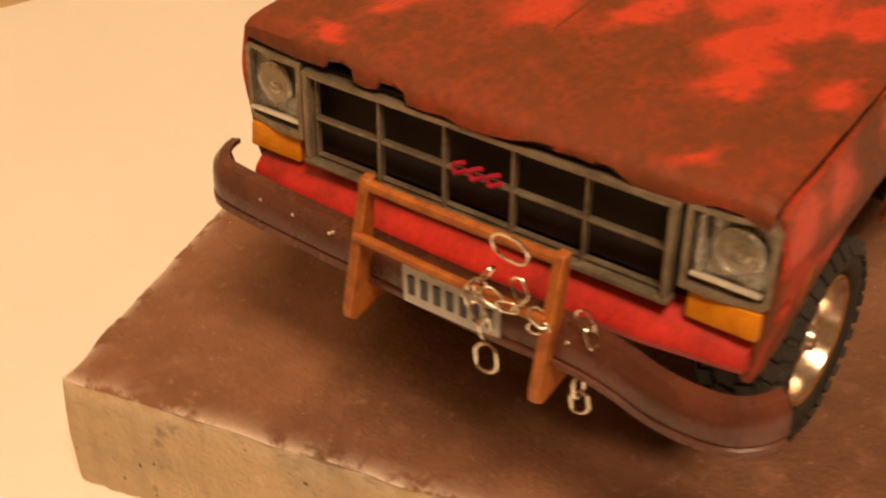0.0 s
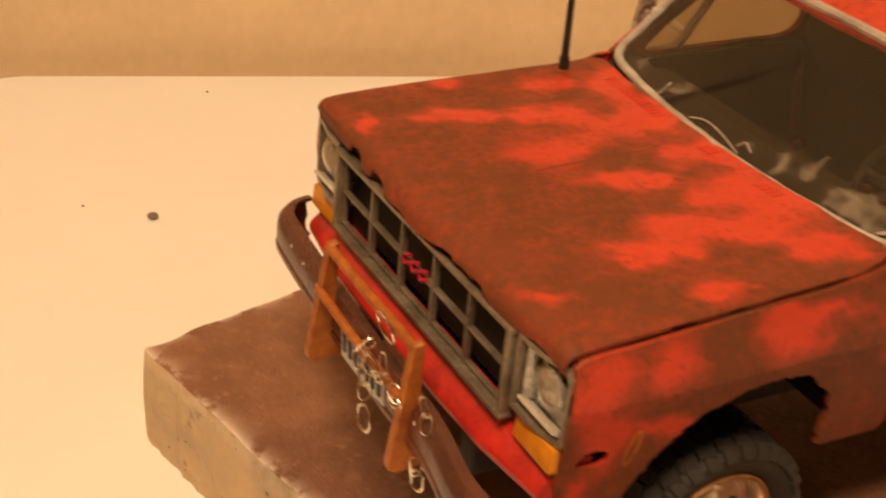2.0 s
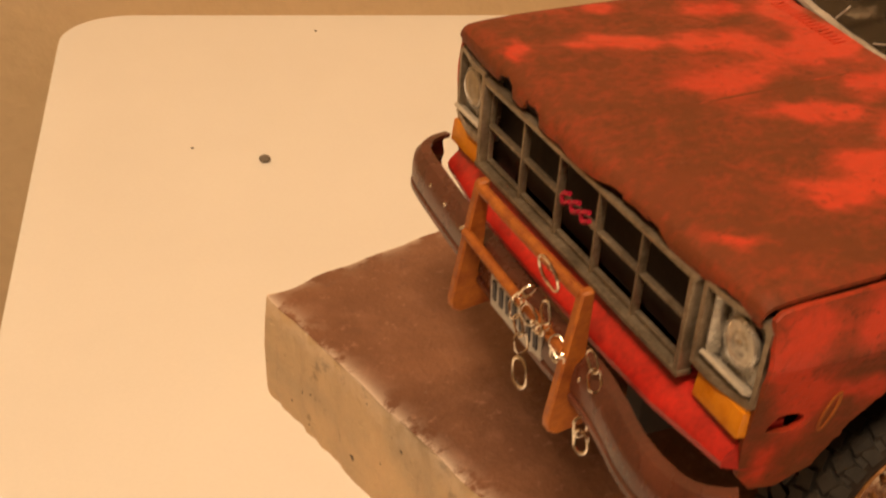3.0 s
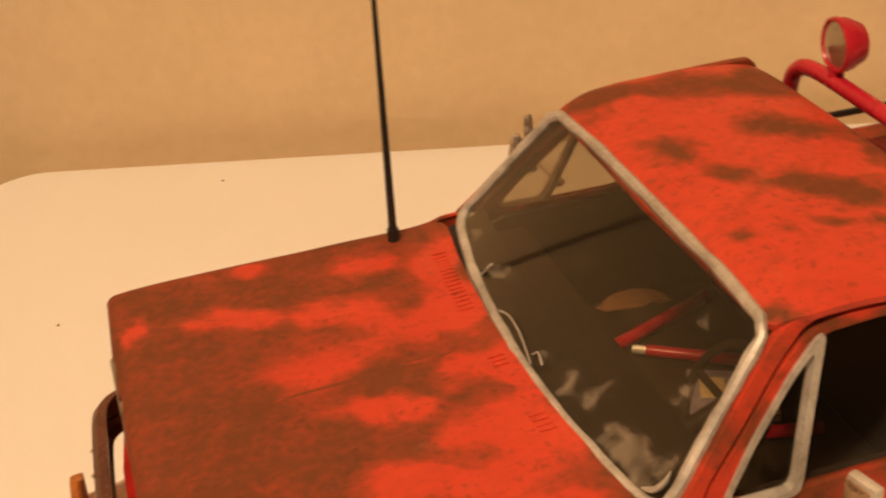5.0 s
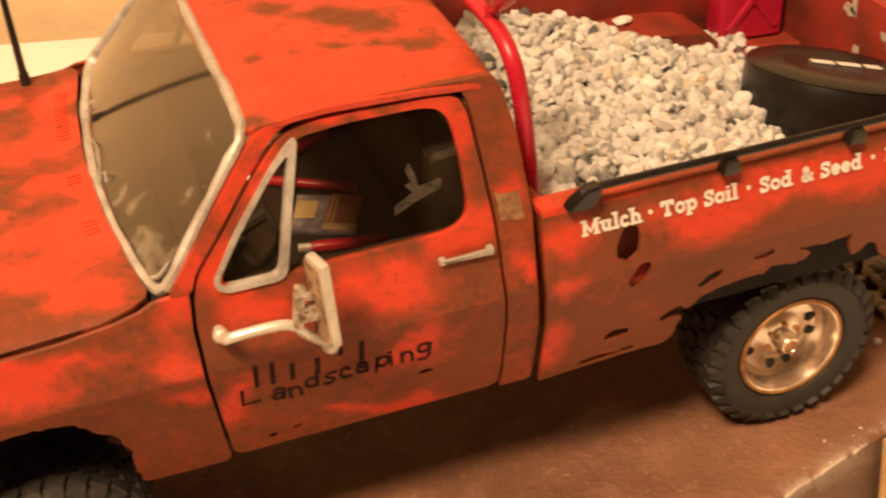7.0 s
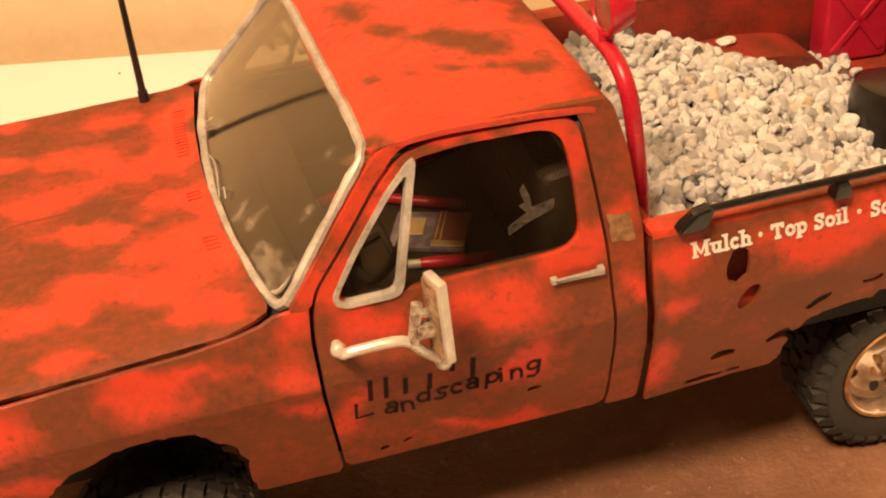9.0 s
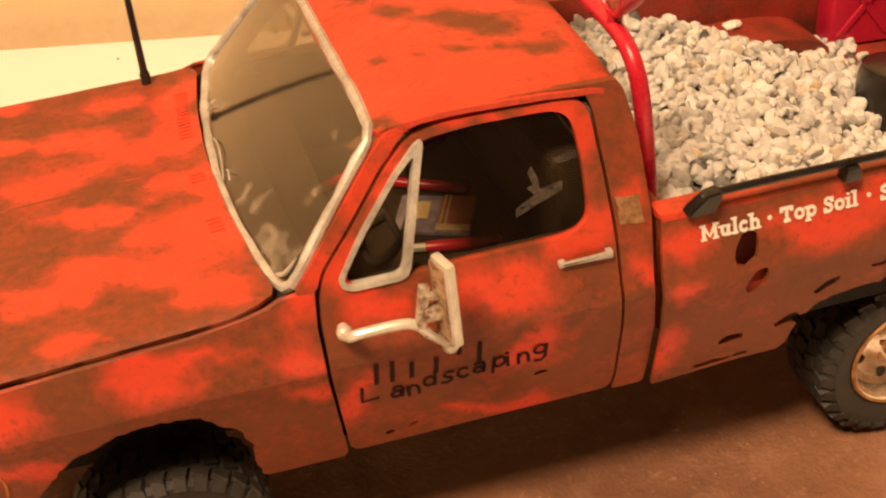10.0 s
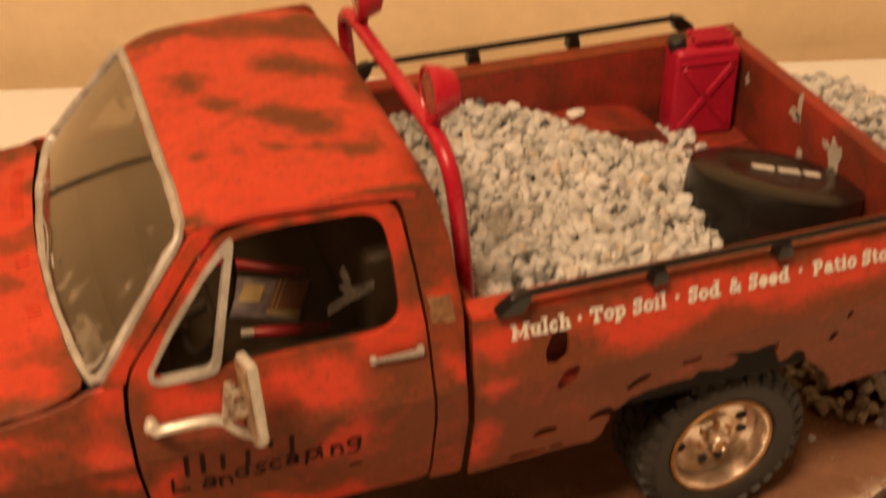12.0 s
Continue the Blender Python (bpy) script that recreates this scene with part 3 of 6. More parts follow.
def paver_mesh():
    """A slab with a chipped, uneven rim; the attribute 'rim' marks the wear."""
    rnd = random.Random(4)
    nu, nv = 160, 140
    verts, faces, wear = [], [], []
    for i in range(nu + 1):
        for j in range(nv + 1):
            u, v = PW * i / nu, PL * (j / nv) ** 1.4
            d = min(u, v, PW - u, PL - v)
            chip = 0.012 + 0.03 * max(0, noise.noise(Vector((u * 4, v * 4, 3)))) + 0.05 * max(0, noise.noise(Vector((u * 1.7, v * 1.7, 8))) - 0.2) + 0.09 * math.exp(-((u - 2.05) / 0.10) ** 2 - (v / 0.06) ** 2)
            e = math.exp(-d / 0.045)
            z = -1.1 * chip * e + 0.006 * noise.noise(Vector((u * 3, v * 3, 0))) * (1 - e)
            inward = (0.010 * noise.noise(Vector((u * 5, v * 5, 11))) + 0.010 * noise.noise(Vector((u * 17, v * 17, 4)))) * (1 if d < 1e-6 else 0)
            p = PC + u * PU + v * PV
            if d < 1e-6:
                c = PC + PW / 2 * PU + PL / 2 * PV
                p += (c - p).normalized() * (0.015 + inward)
            verts.append(Vector((p.x, p.y, z)))
            wear.append(math.exp(-d / 0.026))
    w = nv + 1
    faces += [[i * w + j, (i + 1) * w + j, (i + 1) * w + j + 1, i * w + j + 1] for i in range(nu) for j in range(nv)]
    loop = [j for j in range(w)] + [i * w + nv for i in range(1, nu + 1)] + [nu * w + j for j in range(nv - 1, -1, -1)] + [i * w for i in range(nu - 1, 0, -1)]
    prev = loop
    for lev, z in enumerate((-0.03, -0.15, -0.27, -0.40, -0.49, -0.53)):
        cur = []
        for q in loop:
            b0 = verts[q]
            c = PC + PW / 2 * PU + PL / 2 * PV
            out = Vector((b0.x - c.x, b0.y - c.y, 0)).normalized()
            k = 0.006 * noise.noise(Vector((b0.x * 4, b0.y * 4, z * 6))) + 0.012 * math.sin((z + 0.53) / 0.53 * math.pi) - (0.006 if lev == 5 else 0)
            cur.append(len(verts))
            verts.append(Vector((b0.x + out.x * k, b0.y + out.y * k, z)))
            wear.append(0.25 if lev == 0 else 0.0)
        faces += [[prev[i], prev[(i + 1) % len(loop)], cur[(i + 1) % len(loop)], cur[i]] for i in range(len(loop))]
        prev = cur
    faces.append(prev)
    bm = bmesh.new()
    add(bm, verts, faces)
    return bm, wear


bm, wear = paver_mesh()
bm.verts.index_update()
org = PC + PW / 2 * PU + PL / 2 * PV + Vector((0, 0, -0.53))
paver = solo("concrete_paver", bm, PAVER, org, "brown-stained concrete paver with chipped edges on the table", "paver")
rim_at = paver.data.attributes.new("rim", "FLOAT", "POINT")
for d, w in zip(rim_at.data, wear):
    d.value = w

# ---- the model pickup truck ----
truck = thing("model_pickup_truck", (1.5, 0, 0), "weathered red model pickup truck with brown rust on a paver", "model truck")
ZK = [0.5, 0.66, 0.80, 1.0, 1.13, 1.17, 1.30, 1.40, 1.86]
WK = [0.87, 0.885, 0.912, 0.945, 0.972, 0.968, 0.935, 0.905, 0.795]


def half_width(x, z):
    w = float(np.interp(z, ZK, WK))
    if x < 0:
        w -= 0.012 * min(1.0, (x / 0.69) ** 2)
    if z > 1.4 and x < 1.65:
        w -= 0.05 * min(1.0, (1.65 - x) / 0.7) * (z - 1.4) / 0.46
    return w


def side_place(sign, extra=0.0):
    def f(x, z, depth):
        return (x, sign * (half_width(x, z) + extra - depth), z)
    return f


NEAR, FAR = -1, 1
SIDES = ((NEAR, "near"), (FAR, "far"))
BODY_ROWS = [0.66, 0.80, 1.0, 1.115, 1.13, 1.15, 1.17, 1.30, 1.40]

ARCH_F = [(0.42, 0.665), (0.385, 0.74), (0.385, 0.85), (0.36, 0.93), (0.30, 0.985), (0.225, 1.05), (0.10, 1.075), (-0.04, 1.06), (-0.19, 1.0), (-0.31, 0.885), (-0.37, 0.76), (-0.40, 0.69)]


def fray(points, amount, seed):
    rnd = random.Random(seed)
    out = []
    for (x1, z1), (x2, z2) in zip(points, points[1:]):
        k = max(1, int(math.hypot(x2 - x1, z2 - z1) / 0.022))
        out += [(x1 + (x2 - x1) * i / k + rnd.uniform(-amount, amount), z1 + (z2 - z1) * i / k + rnd.uniform(-amount, amount)) for i in range(k)]
    return out + [points[-1]]


ARCH_F = fray(ARCH_F, 0.007, 2)
FENDER = [(-0.69, 1.272), (-0.69, 0.86), (-0.66, 0.72), (-0.60, 0.65), (-0.51, 0.635)] + ARCH_F[::-1] + [(0.694, 0.665), (0.709, 0.69), (0.661, 1.098), (0.654, 1.293), (0.665, 1.4045), (0.60, 1.408), (0.545, 1.402), (0.50, 1.383), (0.42, 1.367), (0.25, 1.347), (-0.13, 1.328), (-0.40, 1.309), (-0.60, 1.298), (-0.665, 1.290)]
DOOR = [(0.722, 0.685), (0.675, 1.098), (0.670, 1.293), (0.682, 1.40), (0.711, 1.458), (0.818, 1.572), (0.946, 1.722), (1.042, 1.812), (1.15, 1.847), (1.355, 1.854), (1.56, 1.853), (1.622, 1.846), (1.647, 1.805), (1.678, 1.59), (1.70, 1.388), (1.703, 1.186), (1.718, 0.992), (1.71, 0.73), (1.70, 0.678)]
WINDOW = [(0.765, 1.420), (0.838, 1.530), (0.948, 1.655), (1.058, 1.776), (1.092, 1.806), (1.27, 1.824), (1.52, 1.828), (1.575, 1.805), (1.597, 1.74), (1.612, 1.60), (1.618, 1.468), (1.595, 1.425), (1.55, 1.405), (1.49, 1.40), (1.292, 1.40), (1.13, 1.397), (0.966, 1.395), (0.80, 1.398)]
CAB_SIDE = [(0.60, 1.4085), (0.62, 1.4075), (0.672, 1.405), (0.699, 1.467), (0.806, 1.584), (0.934, 1.734), (1.030, 1.832), (1.146, 1.878), (1.354, 1.892), (1.56, 1.891), (1.634, 1.872), (1.661, 1.81), (1.69, 1.59), (1.712, 1.388), (1.715, 1.186), (1.73, 0.992), (1.722, 0.73), (1.712, 0.668), (1.72, 0.662), (1.838, 0.662), (1.85, 0.953), (1.828, 1.18), (1.84, 1.42), (1.812, 1.70), (1.772, 1.86), (1.745, 1.895), (1.36, 1.897), (1.06, 1.875), (0.975, 1.84), (0.90, 1.765)]
ARCH_R = [(2.365, 0.69), (2.395, 0.715), (2.41, 0.772), (2.425, 0.812), (2.392, 0.822), (2.335, 0.818), (2.325, 0.832), (2.362, 0.866), (2.412, 0.880), (2.427, 0.852), (2.454, 0.854), (2.485, 0.890), (2.547, 0.918), (2.64, 0.929), (2.744, 0.930), (2.771, 0.957), (2.823, 0.954), (2.873, 0.942), (2.921, 0.945), (2.939, 0.980), (2.905, 1.002), (2.868, 1.018), (2.91, 1.028), (2.986, 0.998), (3.043, 1.020), (3.112, 1.020), (3.105, 0.965), (3.137, 0.90), (3.17, 0.915), (3.20, 0.95), (3.24, 0.93), (3.27, 0.87), (3.31, 0.83), (3.36, 0.79), (3.42, 0.71), (3.44, 0.66)]
ARCH_R = fray(ARCH_R, 0.004, 3)
BED_SIDE = [(1.858, 0.668), (2.20, 0.69)] + ARCH_R + [(3.92, 0.70), (3.93, 1.0), (3.93, 1.405), (1.858, 1.405), (1.848, 1.18), (1.866, 0.953)]

HOLES_FENDER = [blob(-0.570, 0.912, 0.062, 0.036, 3, 12, 0.1)]
HOLES_DOOR = [blob(1.425, 0.855, 0.026, 0.011, 5, 8), blob(0.862, 0.735, 0.018, 0.012, 6, 8), blob(0.95, 0.748, 0.022, 0.010, 7, 8, 0.3, 25)]
HOLES_BED = [blob(2.168, 1.235, 0.045, 0.068, 11, 14, 0.12, -12), blob(2.213, 1.10, 0.036, 0.062, 12, 12, 0.12, -20), blob(2.514, 0.978, 0.062, 0.022, 13, 12, 0.22, 26), blob(2.155, 0.815, 0.056, 0.022, 14, 10, 0.2), blob(2.08, 0.71, 0.075, 0.013, 15, 10, 0.3, 4), blob(2.21, 0.716, 0.034, 0.010, 16, 8, 0.3), blob(2.729, 1.032, 0.042, 0.022, 17, 10, 0.15), blob(3.36, 0.98, 0.02, 0.03, 18, 9, 0.3), blob(3.40, 1.09, 0.012, 0.022, 19, 8, 0.3)]


# bright paint that is left on the sides (x, z, radius); the rest is brown with rust
FENDER_RED = [(0.08, 1.235, 0.13, 0.09), (0.585, 1.195, 0.085, 0.055), (0.60, 1.03, 0.07, 0.045), (-0.34, 1.22, 0.12, 0.09), (-0.32, 0.99, 0.12, 0.04), (0.17, 1.315, 0.22, 0.025), (-0.60, 1.18, 0.09, 0.11), (-0.54, 0.97, 0.09, 0.12), (-0.60, 0.76, 0.06, 0.06), (0.62, 1.36, 0.05, 0.06)]
DOOR_RED = [(0.76, 1.42, 0.07, 0.12), (1.30, 1.28, 0.19, 0.10), (1.47, 1.01, 0.10, 0.11), (1.34, 0.97, 0.07, 0.06), (1.62, 1.72, 0.05, 0.15), (1.63, 1.44, 0.07, 0.06), (0.71, 0.95, 0.04, 0.13), (1.25, 0.72, 0.27, 0.03), (0.95, 1.70, 0.06, 0.13), (1.25, 1.85, 0.25, 0.03), (0.86, 1.33, 0.11, 0.05), (1.55, 1.84, 0.10, 0.04), (1.52, 1.37, 0.09, 0.04)]
CAB_RED = [(1.76, 1.23, 0.06), (1.75, 1.50, 0.04), (0.85, 1.66, 0.12), (1.02, 1.85, 0.10), (1.3, 1.89, 0.15), (0.70, 1.45, 0.08)]
BED_RED_MARKS = [(1.95, 1.33, 0.11, 0.07), (2.43, 1.27, 0.17, 0.08), (2.63, 1.30, 0.15, 0.07), (2.92, 1.29, 0.28, 0.08), (3.25, 1.31, 0.22, 0.08), (1.90, 1.14, 0.09, 0.05), (1.91, 0.86, 0.05, 0.12), (3.6, 1.30, 0.2, 0.08)]
HOOD_RED = [(0.03, 0.41, 0.16, 0.08), (0.24, 0.23, 0.24, 0.09), (-0.12, 0.17, 0.16, 0.11), (0.32, -0.02, 0.14, 0.09), (0.04, -0.13, 0.18, 0.04), (0.29, -0.34, 0.13, 0.11), (0.03, -0.47, 0.16, 0.08), (-0.16, -0.56, 0.15, 0.06), (0.34, -0.75, 0.14, 0.09), (0.19, 0.70, 0.10, 0.08), (0.47, -0.12, 0.08, 0.16), (0.22, -0.56, 0.13, 0.08), (0.44, 0.60, 0.10, 0.20), (-0.30, 0.50, 0.14, 0.05), (-0.25, 0.83, 0.10, 0.05), (-0.66, 0.62, 0.04, 0.10), (-0.62, -0.62, 0.07, 0.03), (0.42, -0.45, 0.09, 0.16), (-0.08, -0.80, 0.12, 0.05), (0.42, 0.32, 0.10, 0.12)]
ROOF_RUST = [(1.36, 0.61, 0.30, 0.10), (1.55, 0.16, 0.19, 0.09), (1.10, 0.19, 0.09, 0.07), (1.22, -0.03, 0.11, 0.06), (1.43, -0.21, 0.12, 0.09), (1.47, -0.33, 0.09, 0.06), (1.29, -0.41, 0.07, 0.035), (1.45, -0.48, 0.05, 0.03), (1.62, -0.50, 0.07, 0.05), (0.99, -0.71, 0.07, 0.05), (1.04, -0.40, 0.04, 0.03), (1.76, 0.0, 0.06, 0.20), (1.70, 0.60, 0.10, 0.14), (1.76, -0.68, 0.08, 0.08), (1.05, 0.66, 0.14, 0.06)]

def fender_lift(sign, x, z):
    return 0.036 * soft(1.08, 1.28, z) * (1 - soft(-0.65, 0.55, x)) if sign == FAR else 0.0


def fender_place(sign):
    def f(x, z, depth):
        return (x, sign * (half_width(x, z) - depth), z + fender_lift(sign, x, z))
    return f


for sign, _ in SIDES:
    frayed = [p for p in FENDER]
    fender = part("fender", panel(fine_poly(frayed), HOLES_FENDER, fender_place(sign), 0.02, 0.035, BODY_ROWS), PAINT, truck)
    stain(fender, FENDER_RED, 0.95, 0.0, wander=0.045)
    # the shoulder that turns in under the hood's edge
    line = [(-0.69, 1.272), (-0.665, 1.290), (-0.60, 1.298), (-0.40, 1.309), (-0.13, 1.328), (0.25, 1.347), (0.42, 1.367), (0.50, 1.383), (0.545, 1.402), (0.60, 1.408)]
    bm = bmesh.new()
    vs = []
    for x, z in line:
        y = half_width(x, z)
        z += fender_lift(sign, x, z)
        vs += [(x, sign * y, z), (x, sign * (y - 0.006), z + 0.005), (x, sign * (y - 0.013), z + 0.003), (x, sign * (y - 0.016), z - 0.07), (x, sign * (y - 0.008), z - 0.07)]
    add(bm, vs, [[i * 5 + j, i * 5 + (j + 1) % 5, i * 5 + 5 + (j + 1) % 5, i * 5 + 5 + j] for i in range(len(line) - 1) for j in range(5)])
    stain(part("fender_shoulder", bm, PAINT, truck), FENDER_RED, 0.9, 0.0)

    door = part("door", panel(fine_poly(rounded(DOOR)), [fine_poly(rounded(WINDOW))] + HOLES_DOOR, side_place(sign), 0.03, 0.035, BODY_ROWS), PAINT, truck)
    stain(door, DOOR_RED, 0.95, 0.0)
    cabside = part("cab_side", panel(fine_poly(rounded(CAB_SIDE, 0.012)), [], side_place(sign), 0.03, 0.035, BODY_ROWS), PAINT, truck)
    stain(cabside, CAB_RED, 0.9, 0.0)
    bed = part("bed_side", panel(fine_poly(BED_SIDE), HOLES_BED, side_place(sign, 0.035), 0.018, 0.035, BODY_ROWS), PAINT, truck)
    stain(bed, BED_RED_MARKS, 1.05, 0.0)

    # side glass and its quarter-light frame
    glass = [(0.77, 1.40), (0.84, 1.535), (0.945, 1.662), (1.055, 1.78), (1.09, 1.812), (1.27, 1.83), (1.53, 1.834), (1.60, 1.76), (1.622, 1.60), (1.624, 1.46), (1.55, 1.398), (0.97, 1.392)]
    pane = part("side_window", panel(glass, [], side_place(sign, -0.018), 0.004, 0.12), SIDE_GLASS, door)
    pane.visible_shadow = False
    VENT = [(0.739, 1.418), (0.775, 1.386), (0.958, 1.386), (0.985, 1.405), (1.094, 1.812), (1.066, 1.806), (0.980, 1.722), (0.833, 1.552)]
    VENT_IN = [(0.760, 1.424), (0.785, 1.403), (0.945, 1.403), (0.964, 1.420), (1.058, 1.770), (0.992, 1.711), (0.850, 1.546)]
    part("vent_window_frame", panel(fine_poly(rounded(VENT, 0.016)), [fine_poly(rounded(VENT_IN, 0.014))], side_place(sign, 0.010), 0.034, 0.2), GREY_TRIM, door, "grey vent window frame")
    # handle
    bm = bmesh.new()
    box(bm, (1.585, sign * (half_width(1.6, 1.32) + 0.018), 1.322), (0.19, 0.020, 0.026), (0, 0, 0), 0.010, 2, lambda x, y, z: Vector((x, y * (1 if x > 0 else 0.6), z * (1.0 if x > 0 else 0.55))))
    box(bm, (1.50, sign * (half_width(1.5, 1.32) + 0.006), 1.32), (0.024, 0.03, 0.022), (0, 0, 0), 0.006)
    box(bm, (1.67, sign * (half_width(1.7, 1.32) + 0.006), 1.32), (0.024, 0.03, 0.03), (0, 0, 0), 0.006)
    part("door_handle", bm, GREY_TRIM, door, "pale silver door handle")

    # towing mirror: bowed arm, bracket and upright plate
    dx, dy, dz = (0.0, 0.0, 0.0) if sign == NEAR else (-0.03, 0.10, 0.09)

    def mp(x, y, z):
        return (x + dx, sign * (y + dy), z + dz)

    mir = part("wing_mirror", tube(bmesh.new(), smooth_path([(1.05, 0.93, 1.43), (1.03, 1.07, 1.45), (1.01, 1.15, 1.47)] if sign == FAR else [(0.732, sign * 0.955, 1.285), (0.738, sign * 1.02, 1.290), mp(0.775, 1.045, 1.312), mp(0.93, 1.06, 1.318), mp(1.00, 1.055, 1.25), (1.075, sign * 0.985, 1.140)], 5), 0.0185, 10), SILVER, door, "pale mirror arm with a rusty plate")
    part("mirror_plate", box(bmesh.new(), mp(1.052, 1.09, 1.398), (0.034, 0.100 if sign == NEAR else 0.06, 0.325 if sign == NEAR else 0.25), (0, -3, 15 if sign == NEAR else 14), 0.010, 2, None if sign == NEAR else (lambda x, y, z: Vector((x, y * (1.0 if z < 0 else 0.25), z)))), SILVER if sign == NEAR else RUST_SILVER, mir, "pale upright mirror plate")
    if sign == NEAR:
        part("mirror_back", box(bmesh.new(), mp(1.033, 1.085, 1.395), (0.012, 0.082, 0.296), (0, -3, 15), 0.005, 2), RUST_PLATE, mir, "rust-spotted mirror back")
    bm = bmesh.new()
    box(bm, mp(0.975, 1.065, 1.375), (0.035, 0.03, 0.17), (0, 8, 0), 0.008)
    box(bm, mp(1.005, 1.07, 1.35), (0.06, 0.045, 0.05), (0, 0, 0), 0.01)
    box(bm, mp(1.005, 1.07, 1.42), (0.05, 0.025, 0.03), (0, 20, 0), 0.006)
    tube(bm, [mp(0.965, 1.065, 1.31), mp(0.985, 1.065, 1.26)], 0.014, 8)
    part("mirror_bracket", bm, RUST_SILVER, mir, "corroded mirror bracket")
    for x, y, z, r in ((0.732, 0.985, 1.283, 0.028), (1.078, 0.995, 1.138, 0.030)) if sign == NEAR else ((1.045, 0.945, 1.43, 0.022),):
        bm = bmesh.new()
        bmesh.ops.create_icosphere(bm, subdivisions=2, radius=r, matrix=Matrix.Translation((x, sign * y, z)))
        part("arm_foot", bm, SILVER, mir)

# primer patch on the near cab corner
part("primer_patch", panel(ragged([(1.722, 1.400), (1.806, 1.392), (1.800, 1.494), (1.716, 1.500)], 0.004, 0.02, 5), [], side_place(NEAR, 0.003), 0.003, 0.03), PRIMER, truck, "bare tan primer patch")

# hood: nose, long flat, slight centre crease and raised edges
HOOD_X = [-0.752, -0.752, -0.738, -0.705, -0.64, -0.50, 0.0, 0.30, 0.46, 0.62]
HOOD_Z = [1.230, 1.262, 1.292, 1.312, 1.323, 1.335, 1.364, 1.384, 1.398, 1.412]
HOOD_S = [0.0]
for i in range(1, len(HOOD_X)):
    HOOD_S.append(HOOD_S[-1] + math.hypot(HOOD_X[i] - HOOD_X[i - 1], HOOD_Z[i] - HOOD_Z[i - 1]))


def hood_place(s, y, depth):
    x, z = float(np.interp(s, HOOD_S, HOOD_X)), float(np.interp(s, HOOD_S, HOOD_Z))
    a = abs(y)
    z += 0.010 * (1 - soft(0.50, 0.62, a)) * soft(0.05, 0.25, s) - 0.009 * (1 - soft(0.0, 0.022, a)) - 0.016 * soft(0.862, 0.886, a)
    if s < 0.12:
        x += 0.05 * (a / 0.9) ** 2 * (1 - s / 0.12)
    z += (0.008 + 0.034 * soft(-0.6, 0.85, y)) * (1 - soft(0.2, 1.35, s))
    rust_dent = 0.006 * noise.noise(Vector((x * 3, y * 3, 5)))
    return (x + (depth if s < 0.05 else 0), y * 1.022, z - depth * (1 if s > 0.05 else 0.2) + rust_dent)


front = [(0.010, -0.875), (0.012, -0.84), (0.034, -0.80), (0.036, -0.74), (0.012, -0.66), (0.0, -0.58), (0.012, -0.50), (0.044, -0.44), (0.056, -0.32), (0.044, -0.20), (0.020, -0.12), (0.008, -0.05), (0.004, 0.05), (0.016, 0.10), (0.006, 0.17), (0.006, 0.215), (0.004, 0.235), (0.040, 0.245), (0.058, 0.29), (0.054, 0.335), (0.012, 0.352), (0.002, 0.39), (0.006, 0.435), (0.046, 0.445), (0.064, 0.49), (0.052, 0.535), (0.010, 0.555), (0.002, 0.66), (0.004, 0.76), (0.010, 0.85), (0.02, 0.875)]


def hood_rear(y):
    """Where the hood ends against the windshield, along its length."""
    return float(np.interp(0.474 + 0.084 * (y / 0.87) ** 2, HOOD_X[2:], HOOD_S[2:]))


REAR = [(hood_rear(y), y) for y in (0.80, 0.6, 0.4, 0.2, 0.0, -0.2, -0.4, -0.6, -0.80)]
HOOD = front + [(0.06, 0.886), (0.30, 0.886), (hood_rear(0.6) - 0.13, 0.884), (hood_rear(0.8) - 0.06, 0.868), (hood_rear(0.8) - 0.012, 0.842)] + REAR + [(hood_rear(0.8) - 0.012, -0.842), (hood_rear(0.8) - 0.06, -0.868), (hood_rear(0.6) - 0.13, -0.884), (0.30, -0.886), (0.06, -0.886)]
hood = part("hood", panel(fine_poly(HOOD, 0.03), [], hood_place, 0.014, 0.03), PAINT, truck)
stain(hood, HOOD_RED, 0.92, -0.05, (0, 1))
# the low crease pressed along the hood
bm = bmesh.new()
ridge = []
for i in range(40):
    k = i / 39
    x = -0.66 + 1.04 * k
    y = 0.030 + 0.035 * k
    ridge.append((x, y, hood_place(float(np.interp(x, HOOD_X[2:], HOOD_S[2:])), y, 0)[2] - 0.0015))
tube(bm, ridge, lambda s: 0.001 + 0.0085 * soft(0.15, 0.6, s) * (1 - soft(0.85, 1.0, s)), 6, flat=0.35)
stain(part("hood_crease", bm, PAINT, hood), [(0.15, 0.10, 0.06), (-0.25, 0.05, 0.04)], 1.25, 0.3, (0, 1))
# cowl between hood and windshield, the gap's shade put into its near-black colour
bm = bmesh.new()
vs = []
for i in range(25):
    y = -0.87 + 1.74 * i / 24
    bow = 0.05 * (y / 0.87) ** 2
    for x, z in ((0.46 + bow, 1.345), (0.53 + bow, 1.375), (0.575 + bow, 1.385), (0.66 + bow, 1.415), (0.66 + bow, 1.33), (0.46 + bow, 1.33)):
        vs.append((x, y, z))
add(bm, vs, [[i * 6 + j, i * 6 + (j + 1) % 6, i * 6 + 6 + (j + 1) % 6, i * 6 + 6 + j] for i in range(24) for j in range(6)] + [[0, 1, 2, 3, 4, 5], [144, 145, 146, 147, 148, 149]])
part("cowl", bm, CAVITY, truck, "cowl trough behind the hood, near-black as the gap's shade")
